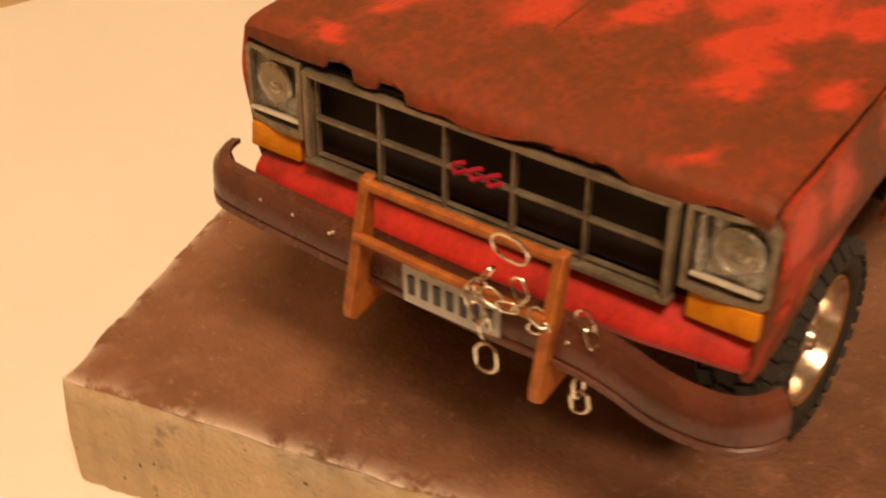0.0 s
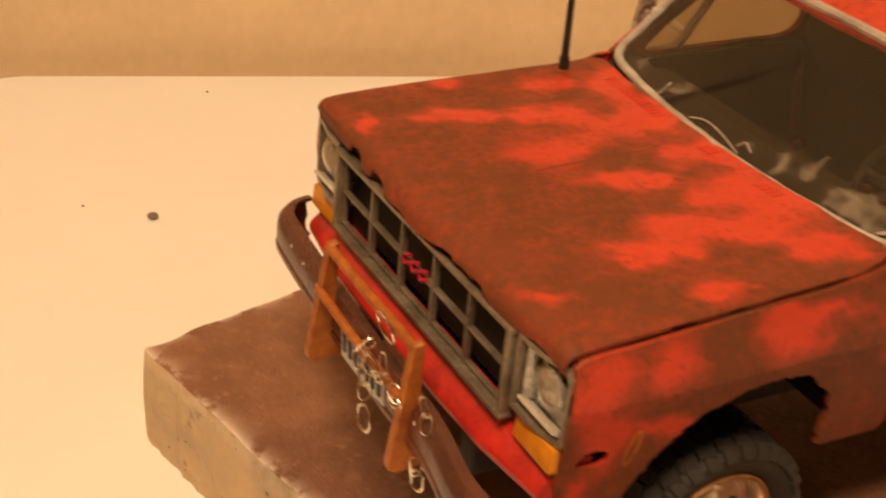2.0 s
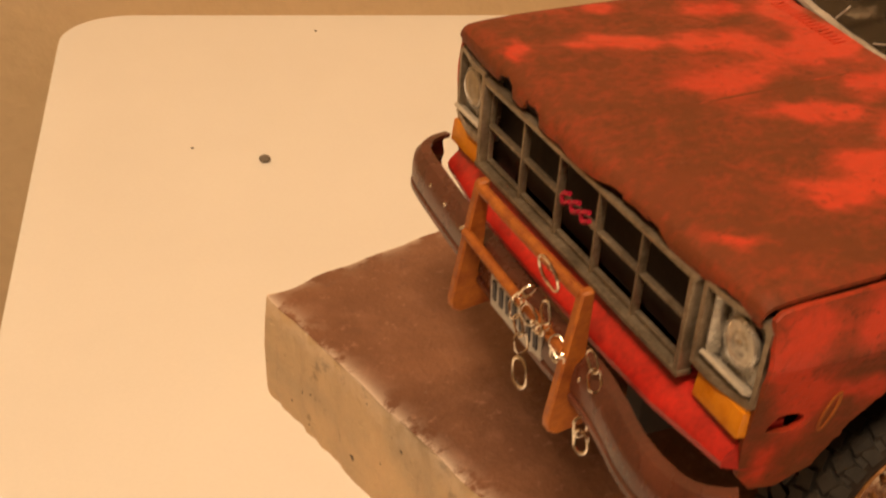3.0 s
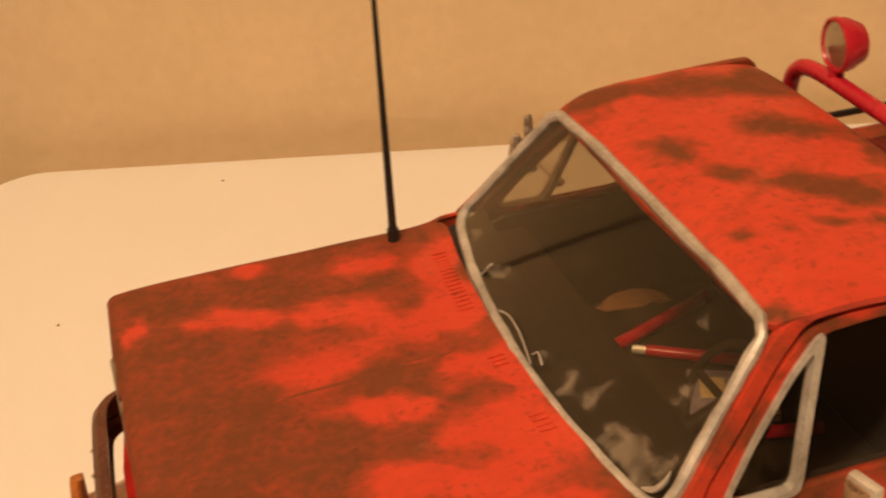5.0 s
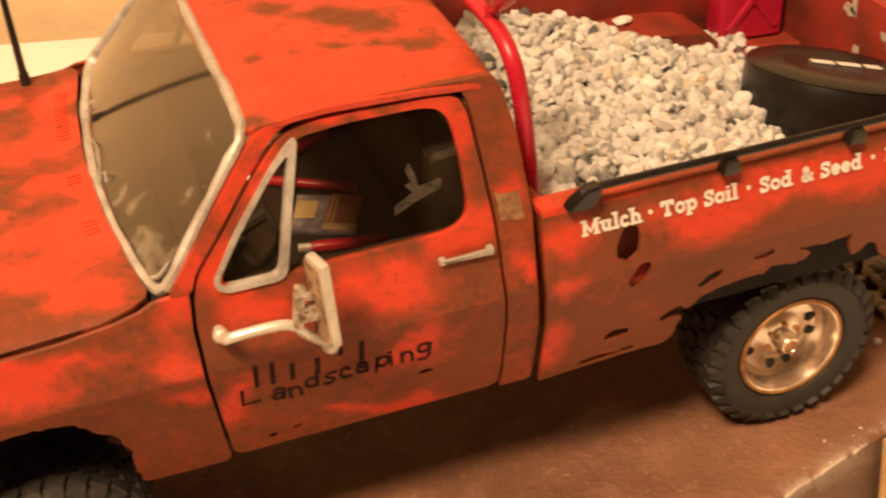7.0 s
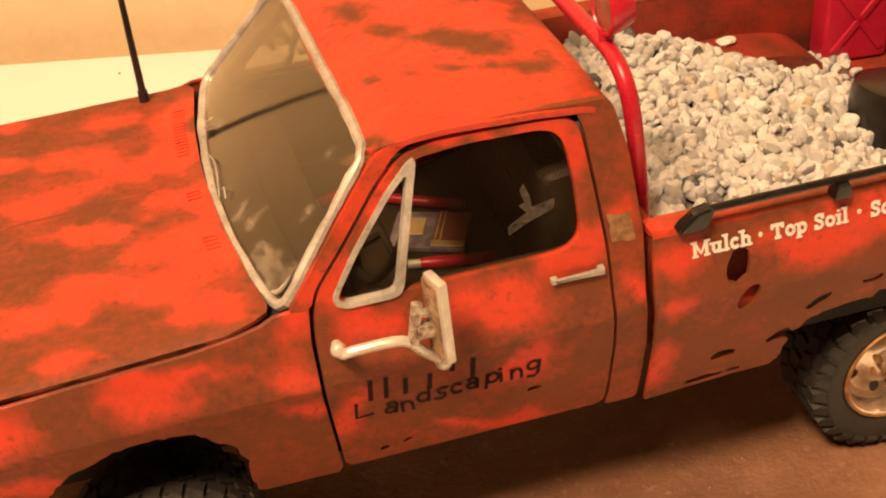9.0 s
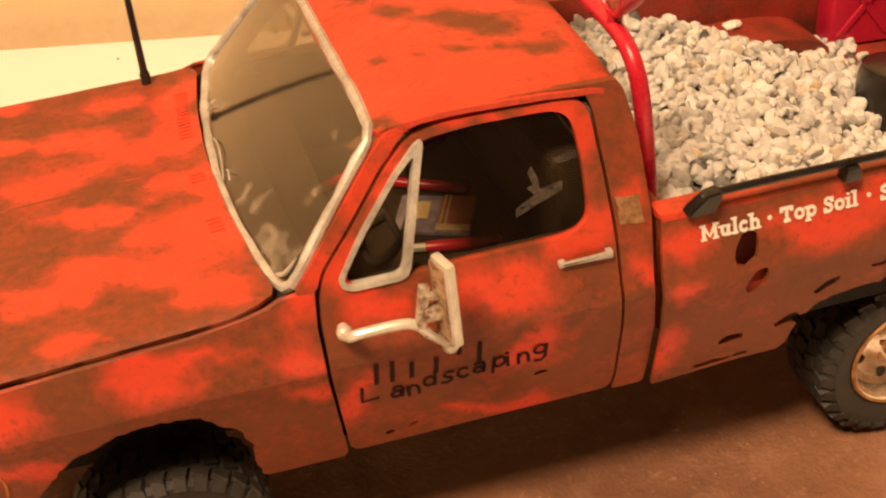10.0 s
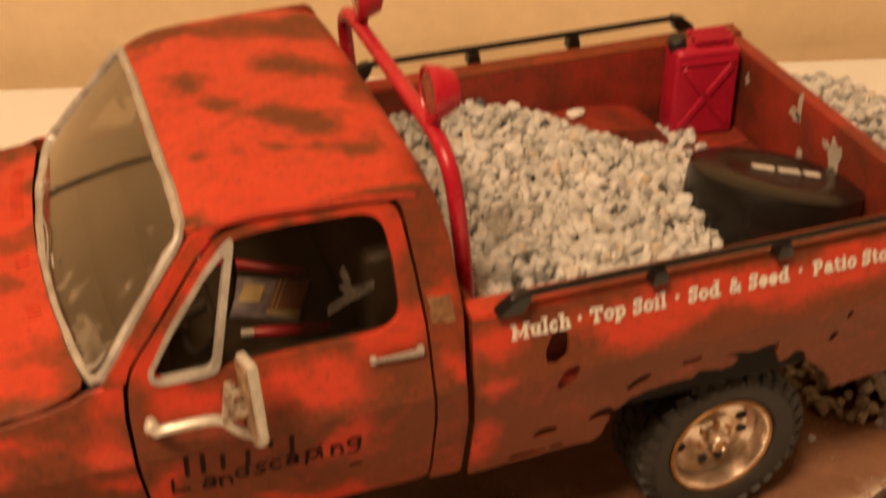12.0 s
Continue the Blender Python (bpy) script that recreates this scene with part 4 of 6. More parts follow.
for lo, hi in ((0.27, 0.70), (-0.07, 0.05), (-0.42, -0.30)):
    for i in range(int((hi - lo) / 0.026)):
        y = lo + 0.026 * i
        x0 = 0.418 + 0.06 * (y / 0.85) ** 2
        z0 = hood_place(float(np.interp(x0, HOOD_X[2:], HOOD_S[2:])), y, 0)[2]
        stain(part("louver", box(bmesh.new(), (x0, y, z0 + 0.0005), (0.052, 0.012, 0.006), (0, -5, 0)), PAINT, hood, smooth=False), HOOD_RED, 0.9, 0.0, (0, 1))

# underside and engine bay, near-black blocks so that holes look into the dark
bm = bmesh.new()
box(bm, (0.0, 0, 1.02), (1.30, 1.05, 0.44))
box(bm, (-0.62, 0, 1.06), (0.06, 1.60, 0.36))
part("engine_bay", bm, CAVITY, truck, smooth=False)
bm = bmesh.new()
for s in (-1, 1):
    box(bm, (1.55, s * 0.42, 0.62), (4.5, 0.09, 0.16), bevel=0.01)
for x in (0.07, 3.02):
    tube(bm, [(x, -0.62, 0.374), (x, 0.62, 0.374)], 0.075, 12)
    bmesh.ops.create_icosphere(bm, subdivisions=2, radius=0.16, matrix=Matrix.Translation((x, 0.1, 0.39)))
tube(bm, [(0.2, 0.05, 0.55), (2.9, 0.08, 0.48)], 0.05, 10)
part("chassis", bm, CAVITY, truck)
for s in (-1, 1):
    for x in (0.0, 2.9):
        bm = bmesh.new()
        lathe(bm, [(0.62, 0.0), (0.62, 0.38), (0.60, 0.38), (0.60, 0.0)], Matrix.Translation((x, s * 0.90, 0.50)) @ Euler((radians(90 * s), 0, 0)).to_matrix().to_4x4(), 32, True)
        bmesh.ops.delete(bm, geom=[v for v in bm.verts if v.co.z < 0.80], context="VERTS")
        part("wheel_well", bm, CAVITY, truck)

# roof
ROOF_X, ROOF_Z = [0.925, 0.95, 1.0, 1.08, 1.2, 1.5, 1.66, 1.735, 1.77, 1.79], [1.842, 1.860, 1.882, 1.905, 1.918, 1.925, 1.917, 1.900, 1.880, 1.845]


def roof_place(x, y, depth):
    a = abs(y) / 0.80
    z = float(np.interp(x, ROOF_X, ROOF_Z)) - 0.030 * a**5 - 0.006 * soft(0.93, 1.0, a) + 0.005 * noise.noise(Vector((x * 3, y * 3, 2)))
    return (x, y, z - depth)


ROOF = [(0.935, -0.69), (0.955, -0.735), (1.06, -0.765), (1.35, -0.785), (1.62, -0.80), (1.70, -0.798), (1.752, -0.782), (1.782, -0.74), (1.79, -0.66), (1.79, 0.0), (1.79, 0.66), (1.782, 0.74), (1.752, 0.782), (1.70, 0.798), (1.62, 0.80), (1.35, 0.785), (1.06, 0.765), (0.955, 0.735), (0.935, 0.69), (0.925, 0.0)]
roof = part("roof", panel(fine_poly(ROOF, 0.03), [], roof_place, 0.02, 0.03), PAINT, truck)
stain(roof, ROOF_RUST, 0.13, 1.05, (0, 1), wander=0.085, turn=-20.0)

# cab back wall and rear window
BACK = [(-0.86, 0.70), (-0.90, 1.40), (-0.79, 1.84), (0.79, 1.84), (0.90, 1.40), (0.86, 0.70)]
REAR_WIN = [(-0.66, 1.46), (-0.62, 1.76), (0.62, 1.76), (0.66, 1.46)]


def back_place(y, z, depth):
    return (1.832 - 0.06 * soft(1.4, 1.86, z) - depth, y, z)


stain(part("cab_back", panel(fine_poly(BACK), [fine_poly(REAR_WIN)], back_place, 0.03, 0.08), PAINT, truck), [], 0.8)
pane = part("rear_window", panel(REAR_WIN, [], lambda y, z, d: back_place(y, z, d + 0.012), 0.004, 0.3), SIDE_GLASS, truck)
pane.visible_shadow = False

# windshield: bowed glass in a pale rubber seal
WS = [(-0.814, 0.09), (-0.818, 0.01), (-0.800, -0.042), (-0.765, -0.062), (-0.70, -0.072), (-0.4, -0.078), (0.0, -0.066), (0.4, -0.048), (0.73, -0.015), (0.775, 0.012), (0.796, 0.055), (0.80, 0.11), (0.705, 0.90), (0.66, 0.965), (0.4, 1.0), (0.0, 1.01), (-0.4, 1.0), (-0.66, 0.965), (-0.705, 0.90)]


def ws_place(y, v, depth):
    bow = 0.075 * (1 - (y / 0.8) ** 2)
    return (0.603 + 0.357 * v - bow * (1 - 0.7 * v) - depth * 0.75, y * 1.03, 1.418 + 0.432 * v + depth * 0.6)


ws = part("windshield", panel(fine_poly(WS, 0.05), [], ws_place, 0.006, 0.06), WINDSHIELD, truck, "dirty windshield with smears along its lower edge")
ws.visible_shadow = False
stain(ws, [(-0.72, 1.425, 0.07, 0.03), (-0.56, 1.42, 0.06, 0.03), (-0.27, 1.44, 0.04, 0.04), (-0.66, 1.45, 0.07, 0.03), (-0.40, 1.43, 0.06, 0.015), (0.36, 1.45, 0.10, 0.018), (0.66, 1.43, 0.06, 0.03), (0.30, 1.48, 0.05, 0.02), (-0.14, 1.45, 0.05, 0.02), (0.40, 1.59, 0.035, 0.008), (0.02, 1.65, 0.03, 0.008), (-0.68, 1.60, 0.02, 0.05), (-0.76, 1.48, 0.03, 0.06), (0.60, 1.50, 0.05, 0.02), (-0.56, 1.77, 0.03, 0.03), (-0.42, 1.47, 0.05, 0.05), (-0.74, 1.40, 0.06, 0.03), (-0.62, 1.40, 0.08, 0.02), (0.2, 1.81, 0.03, 0.02)], 0.0, 0.78, (1, 2), "grime", 0.03, 0.0)
loop = fine_poly(WS, 0.05)
seal = [Vector(ws_place(y * 1.012, v + (0.012 if v > 0.5 else -0.012), 0.004)) for y, v in loop]
part("windshield_seal", tube(bmesh.new(), [p + Vector((0.004 * noise.noise(p * 9), 0.004 * noise.noise(p * 8), 0.003 * noise.noise(p * 21))) for p in seal], lambda s: 0.0195 + 0.005 * noise.noise(Vector((s * 40, 0, 0))), 8, closed=True), GREY_TRIM, ws, "pale grey windshield seal")
for pts in ([(0.42, -0.02, 0.012), (0.405, 0.03, 0.018), (0.39, 0.06, 0.03), (0.40, 0.09, 0.018)], [(0.20, -0.02, 0.010), (0.12, 0.02, 0.018), (0.02, 0.01, 0.016), (-0.10, -0.04, 0.010)], [(-0.08, 0.0, 0.012), (-0.11, 0.04, 0.026), (-0.15, 0.01, 0.016)]):
    part("bent_wire", tube(bmesh.new(), smooth_path([ws_place(y, v, d) for y, v, d in pts], 4), 0.0034, 6), GREY_TRIM, ws, "bent scrap of wiper wire")

part("glue_smear", tube(bmesh.new(), smooth_path([ws_place(-0.735, -0.035, 0.010), ws_place(-0.772, 0.005, 0.012), ws_place(-0.782, 0.07, 0.012), ws_place(-0.772, 0.13, 0.008)], 5), lambda s: 0.004 + 0.015 * math.sin(math.pi * s), 8, flat=0.5), GREY_TRIM, ws, "pale dried glue smear")

# antenna
bm = tube(bmesh.new(), [(0.335, 0.82, 1.36), (0.333, 0.82, 1.44)], 0.022, 10)
tube(bm, [(0.333, 0.82, 1.44), (0.322, 0.822, 2.0), (0.31, 0.825, 2.62)], lambda s: 0.016 - 0.009 * s, 8)
part("antenna", bm, DARK, truck, "black whip antenna")

# ---- front end ----
grille = part("grille", bmesh.new(), CHROME_OLD, truck, "dull silver grille with five columns of openings")
bm = bmesh.new()
GX = -0.722
for z, h, d in ((1.240, 0.020, 0.045), (0.928, 0.020, 0.055)):
    box(bm, (GX, 0, z), (d, 1.315, h), bevel=0.008)
for y in (-0.640, 0.640):
    box(bm, (GX, y, 1.083), (0.050, 0.022, 0.33), bevel=0.006)
part("grille_frame", bm, CHROME_OLD, grille)
bm = bmesh.new()
for z in (1.236 - 0.020, 0.930 + 0.020):
    box(bm, (GX + 0.014, 0, z), (0.02, 1.25, 0.008), bevel=0.003)
for y in (-0.620, 0.620):
    box(bm, (GX + 0.014, y, 1.083), (0.02, 0.008, 0.29), bevel=0.003)
part("inner_moulding", bm, CHROME_OLD, grille)
part("crossbar", box(bmesh.new(), (GX + 0.012, 0, 1.082), (0.026, 1.245, 0.011), bevel=0.004), CHROME_OLD, grille)
for y in (0.364, 0.119, -0.124, -0.369):
    part("upright_bar", box(bmesh.new(), (GX + 0.008, y, 1.083), (0.030, 0.011, 0.29), bevel=0.004), CHROME_OLD, grille)
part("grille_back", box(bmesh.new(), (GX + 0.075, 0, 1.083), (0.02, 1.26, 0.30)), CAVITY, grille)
# emblem: three joined red shapes
bm = bmesh.new()
for i, y in enumerate((0.060, -0.002, -0.064)):
    tube(bm, smooth_path([(GX - 0.004, y - 0.022, 1.098), (GX - 0.006, y + 0.014, 1.078), (GX - 0.006, y + 0.022, 1.104), (GX - 0.004, y - 0.016, 1.124)], 5), 0.0085, 8)
part("emblem", bm, MAGENTA, grille, "glossy dark red emblem")

for s in (-1, 1):
    bez = part("headlight_bezel", bmesh.new(), CHROME_OLD, truck, "dull silver headlight surround")
    bm = bmesh.new()
    outer = [(0.672, 0.985), (0.672, 1.258), (0.910, 1.258), (0.932, 1.236), (0.926, 0.995), (0.906, 0.978)]
    inner = [(0.690, 1.005), (0.690, 1.240), (0.902, 1.240), (0.914, 1.22), (0.908, 1.005)]
    part("bezel_frame", panel(fine_poly(outer), [fine_poly(inner)], lambda y, z, d: (-0.728 + d + 0.03 * soft(0.75, 0.93, y), s * y, z), 0.05, 0.2), CHROME_OLD, bez)
    part("bezel_tray", panel(fine_poly(outer), [], lambda y, z, d: (-0.668 + d, s * y, z), 0.02, 0.3), BEZEL, bez)
    part("bezel_lip", box(bmesh.new(), (-0.698, s * 0.800, 1.026), (0.05, 0.206, 0.014), (0, 28, 0), 0.004), SILVER, bez)
    m4 = Matrix.Translation((-0.682, s * 0.818, 1.134)) @ Euler((0, radians(-90), 0)).to_matrix().to_4x4() @ Matrix.Scale(0.80, 4)
    part("tray_step", box(bmesh.new(), (-0.690, s * 0.712, 1.128), (0.04, 0.016, 0.19), (0, 0, s * 25), 0.004), BEZEL, bez)
    part("headlight_ring", lathe(bmesh.new(), [(0.092, 0.0), (0.092, 0.014), (0.084, 0.020), (0.080, 0.010), (0.080, 0.0)], m4, 32), BEZEL, bez)
    part("reflector", lathe(bmesh.new(), [(0.082, 0.014), (0.066, 0.006), (0.046, 0.004), (0.044, 0.014), (0.034, 0.016), (0.032, 0.002), (0.016, 0.0), (0.014, 0.016), (0.002, 0.020)], m4, 28), POLISHED, bez, "silvery lamp reflector")
    ln = part("headlight", lathe(bmesh.new(), [(0.082, 0.016), (0.072, 0.026), (0.05, 0.034), (0.02, 0.038), (0.002, 0.038)], m4, 28), LENS, bez, "cloudy round headlight lens")
    ln.visible_shadow = False
    part("turn_signal", box(bmesh.new(), (-0.692, s * 0.806, 0.930), (0.05, 0.214, 0.086), (0, 6, 0), 0.008, 2), AMBER, truck, "amber turn signal lens")
    part("side_marker", panel(blob(-0.43, 0.92, 0.022, 0.075, 41, 14, 0.05, -8), [blob(-0.43, 0.92, 0.013, 0.062, 41, 14, 0.05, -8)], side_place(s, 0.004), 0.006, 0.1), ORANGE, truck, "faint yellowed side marker outline")

# radiator panel and valance below the grille
bm = bmesh.new()
prof = [(-0.60, 0.90), (-0.685, 0.900), (-0.700, 0.893), (-0.778, 0.818), (-0.786, 0.802), (-0.782, 0.780), (-0.70, 0.745), (-0.60, 0.74)]
vs = []
ys = [-0.892, -0.88, -0.6, -0.3, 0, 0.3, 0.6, 0.88, 0.892]
for y in ys:
    for x, z in prof:
        vs.append((x + 0.05 * (abs(y) / 0.885) ** 4, y, z))
k = len(prof)
add(bm, vs, [[i * k + j, i * k + (j + 1) % k, i * k + k + (j + 1) % k, i * k + k + j] for i in range(len(ys) - 1) for j in range(k)] + [list(range(k)), list(range((len(ys) - 1) * k, len(ys) * k))])
part("front_valance", bm, BRIGHT_RED, truck, "bright red valance panel under the grille")

# bumper: a channel with a rolled top, its ends curled back
SECT = [(0.0, 0.185), (-0.035, 0.178), (-0.058, 0.150), (-0.063, 0.118), (-0.064, 0.085), (-0.063, 0.062), (-0.056, 0.056), (-0.056, 0.050), (-0.066, 0.044), (-0.066, 0.026), (-0.045, 0.005), (-0.01, 0.0), (0.0, 0.012), (-0.035, 0.02), (-0.045, 0.05), (-0.03, 0.088), (-0.045, 0.13), (-0.03, 0.16), (0.0, 0.168)]
line = smooth_path([(-0.675, 1.010, 0.672), (-0.725, 1.000, 0.670), (-0.772, 0.965, 0.666), (-0.795, 0.89, 0.664), (-0.818, 0.60, 0.664), (-0.84, 0.2, 0.668), (-0.862, -0.2, 0.675), (-0.866, -0.45, 0.684), (-0.874, -0.60, 0.670), (-0.884, -0.73, 0.642), (-0.882, -0.84, 0.632), (-0.866, -0.935, 0.634), (-0.826, -0.990, 0.640), (-0.775, -1.022, 0.648)], 6)
frames = []
for i, p in enumerate(line):
    d = (line[min(i + 1, len(line) - 1)] - line[max(i - 1, 0)])
    d.z = 0
    d.normalize()
    frames.append((Vector((-d.y, d.x, 0)), Vector((0, 0, 1))))
bumper = part("front_bumper", sweep(bmesh.new(), SECT, line, frames), BROWN, truck, "brown painted front bumper with curled ends")
for x, y, z in ((-0.868, 0.744, 0.806), (-0.880, 0.596, 0.810), (-0.889, 0.438, 0.806), (-0.887, 0.424, 0.815), (-0.926, -0.452, 0.812)):
    bm = bmesh.new()
    bmesh.ops.create_icosphere(bm, subdivisions=2, radius=0.008, matrix=Matrix.Translation((x, y, z)))
    part("bumper_bolt", bm, CHAIN_METAL, bumper, "bright worn bolt head")
# licence plate with its writing as bars
plate = part("licence_plate", box(bmesh.new(), (-0.925, -0.055, 0.778), (0.012, 0.35, 0.142), (0, -4, 0), 0.004), PLATE, truck, "white plate with dark characters shown as bars")
for i in range(7):
    part("plate_bar", box(bmesh.new(), (-0.934, 0.086 - 0.047 * i, 0.782), (0.006, 0.022, 0.070), (0, -4, 0)), PLATE_INK, plate, smooth=False)

# push bar
pb = part("push_bar", bmesh.new(), ORANGE, truck, "rusty orange push bar bolted over the bumper")
for y, yb in ((0.255, 0.308), (-0.415, -0.380)):
    prof = [(-0.902, 1.102), (-0.944, 1.096), (-0.985, 0.625), (-0.978, 0.590), (-0.945, 0.568), (-0.815, 0.592), (-0.806, 0.622), (-0.880, 0.72), (-0.898, 0.80), (-0.900, 0.95)]
    bm = bmesh.new()
    k = len(prof)
    vs = []
    for dy in (-0.018, 0.018):
        vs += [(x, (yb + (y - yb) * (z - 0.57) / 0.5) + dy, z) for x, z in prof]
    add(bm, vs, [list(range(k)), list(range(2 * k - 1, k - 1, -1))] + [[j, (j + 1) % k, k + (j + 1) % k, k + j] for j in range(k)])
    bmesh.ops.bevel(bm, geom=bm.edges[:], offset=0.006, segments=1, affect="EDGES")
    part("upright", bm, ORANGE, pb)
part("top_bar", tube(bmesh.new(), smooth_path([(-0.93, 0.258, 1.074), (-0.935, 0.0, 1.076), (-0.93, -0.25, 1.074), (-0.93, -0.412, 1.077)], 4), 0.019, 10), ORANGE, pb)
part("middle_bar", tube(bmesh.new(), [(-0.957, 0.275, 0.898), (-0.962, -0.05, 0.890), (-0.957, -0.40, 0.880)], 0.017, 10), ORANGE, pb)

# ---- wheels ----
def wheel(x, s, turn):
    w = part("wheel", bmesh.new(), RUBBER, truck, "off-road wheel with a tarnished chrome rim")
    m4 = Matrix.Translation((x, s * (0.727 if x < 1 else 0.705), 0.374 if x < 1 else 0.386)) @ Euler((radians(90 if s < 0 else -90), 0, 0)).to_matrix().to_4x4() @ Matrix.Rotation(radians(turn), 4, "Z")
    R0 = 0.354 if x < 1 else 0.368
    up = R0 - 0.354
    tyre = part("tyre", lathe(bmesh.new(), [(0.225, -0.11), (0.24, -0.135), (0.29, -0.15), (0.328 + up, -0.145), (0.348 + up, -0.125), (R0, -0.09), (R0, 0.09), (0.348 + up, 0.125), (0.328 + up, 0.145), (0.29 + up, 0.15), (0.252, 0.137), (0.236, 0.118), (0.225, 0.10)], m4, 72, True), RUBBER, w, "chunky black off-road tyre")
    bm = bmesh.new()
    for i in range(30):
        for row, (h, wd, off) in enumerate(((0.105, 0.055, 0.0), (0.035, 0.058, 0.5), (-0.035, 0.058, 0.0), (-0.105, 0.055, 0.5))):
            a = 2 * math.pi * (i + off) / 30
            r = R0 + 0.006
            t = m4 @ Matrix.Rotation(a, 4, "Z") @ Matrix.Translation((r, 0, h)) @ Matrix.Rotation(radians(18 if row % 2 else -18), 4, "X")
            verts = [t @ Vector((dx * (0.009 if dx > 0 else 0.03), dy * 0.033 * (0.9 if dx > 0 else 1.05), dz * wd / 2 * (0.92 if dx > 0 else 1.0))) for dx in (-1, 1) for dy in (-1, 1) for dz in (-1, 1)]
            add(bm, verts, [[0, 1, 3, 2], [4, 6, 7, 5], [0, 4, 5, 1], [2, 3, 7, 6], [0, 2, 6, 4], [1, 5, 7, 3]])
        a = 2 * math.pi * i / 30
        for sd in (-1, 1):
            t = m4 @ Matrix.Rotation(a + (0 if sd > 0 else 0.1), 4, "Z") @ Matrix.Translation((0.336 + up, 0, sd * 0.137)) @ Matrix.Rotation(radians(38 * sd), 4, "Y")
            verts = [t @ Vector((dx * 0.026, dy * 0.022, dz * 0.011)) for dx in (-1, 1) for dy in (-1, 1) for dz in (-1, 1)]
            add(bm, verts, [[0, 1, 3, 2], [4, 6, 7, 5], [0, 4, 5, 1], [2, 3, 7, 6], [0, 2, 6, 4], [1, 5, 7, 3]])
    part("tread", bm, RUBBER, tyre, smooth=False)
    rim = part("rim", lathe(bmesh.new(), [(0.226, -0.10), (0.226, 0.10), (0.235, 0.125), (0.228, 0.133), (0.214, 0.128), (0.204, 0.10), (0.196, 0.055), (0.17, 0.032), (0.135, 0.028), (0.105, 0.042), (0.082, 0.058), (0.06, 0.06), (0.045, 0.06), (0.0, 0.06)], m4, 64), RIM, w, "tarnished chrome rim with hand holes")
    part("rim_edge", lathe(bmesh.new(), [(0.231, 0.120), (0.238, 0.128), (0.231, 0.137), (0.221, 0.133)], m4, 64, True), RUSTY_EDGE, rim, "rusty rim lip")
    # hand holes as dark discs on the rim, their shade put into the colour
    for i in range(8):
        a = 2 * math.pi * (i + (0.18 if i % 2 else -0.18)) / 8
        t = m4 @ Matrix.Rotation(a, 4, "Z") @ Matrix.Translation((0.150, 0, 0.030))
        bm = bmesh.new()
        vs = [t @ Vector((0.027 * math.cos(q), 0.019 * math.sin(q), h)) for h in (-0.004, 0.006) for q in [2 * math.pi * j / 14 for j in range(14)]]
        add(bm, vs, [list(range(14)), list(range(14, 28))] + [[j, (j + 1) % 14, 14 + (j + 1) % 14, 14 + j] for j in range(14)])
        part("hand_hole_disc", bm, CAVITY, rim)
    for i in range(6):
        t = m4 @ Matrix.Rotation(2 * math.pi * i / 6, 4, "Z") @ Matrix.Translation((0.072, 0, 0.060))
        part("lug_nut", lathe(bmesh.new(), [(0.013, 0.0), (0.013, 0.012), (0.008, 0.016)], t, 6), RUSTY_EDGE, rim)
    part("hub", lathe(bmesh.new(), [(0.048, 0.055), (0.046, 0.105), (0.038, 0.122), (0.030, 0.124), (0.026, 0.116), (0.001, 0.116)], m4, 28), RIM, rim, "tarnished hub cap")
    part("hub_cap_centre", lathe(bmesh.new(), [(0.026, 0.115), (0.026, 0.121), (0.001, 0.123)], m4, 20), RUSTY_EDGE, rim)


for x, s, turn in ((0.07, NEAR, 10), (3.02, NEAR, 28), (0.07, FAR, 4), (3.02, FAR, 40)):
    wheel(x, s, turn)

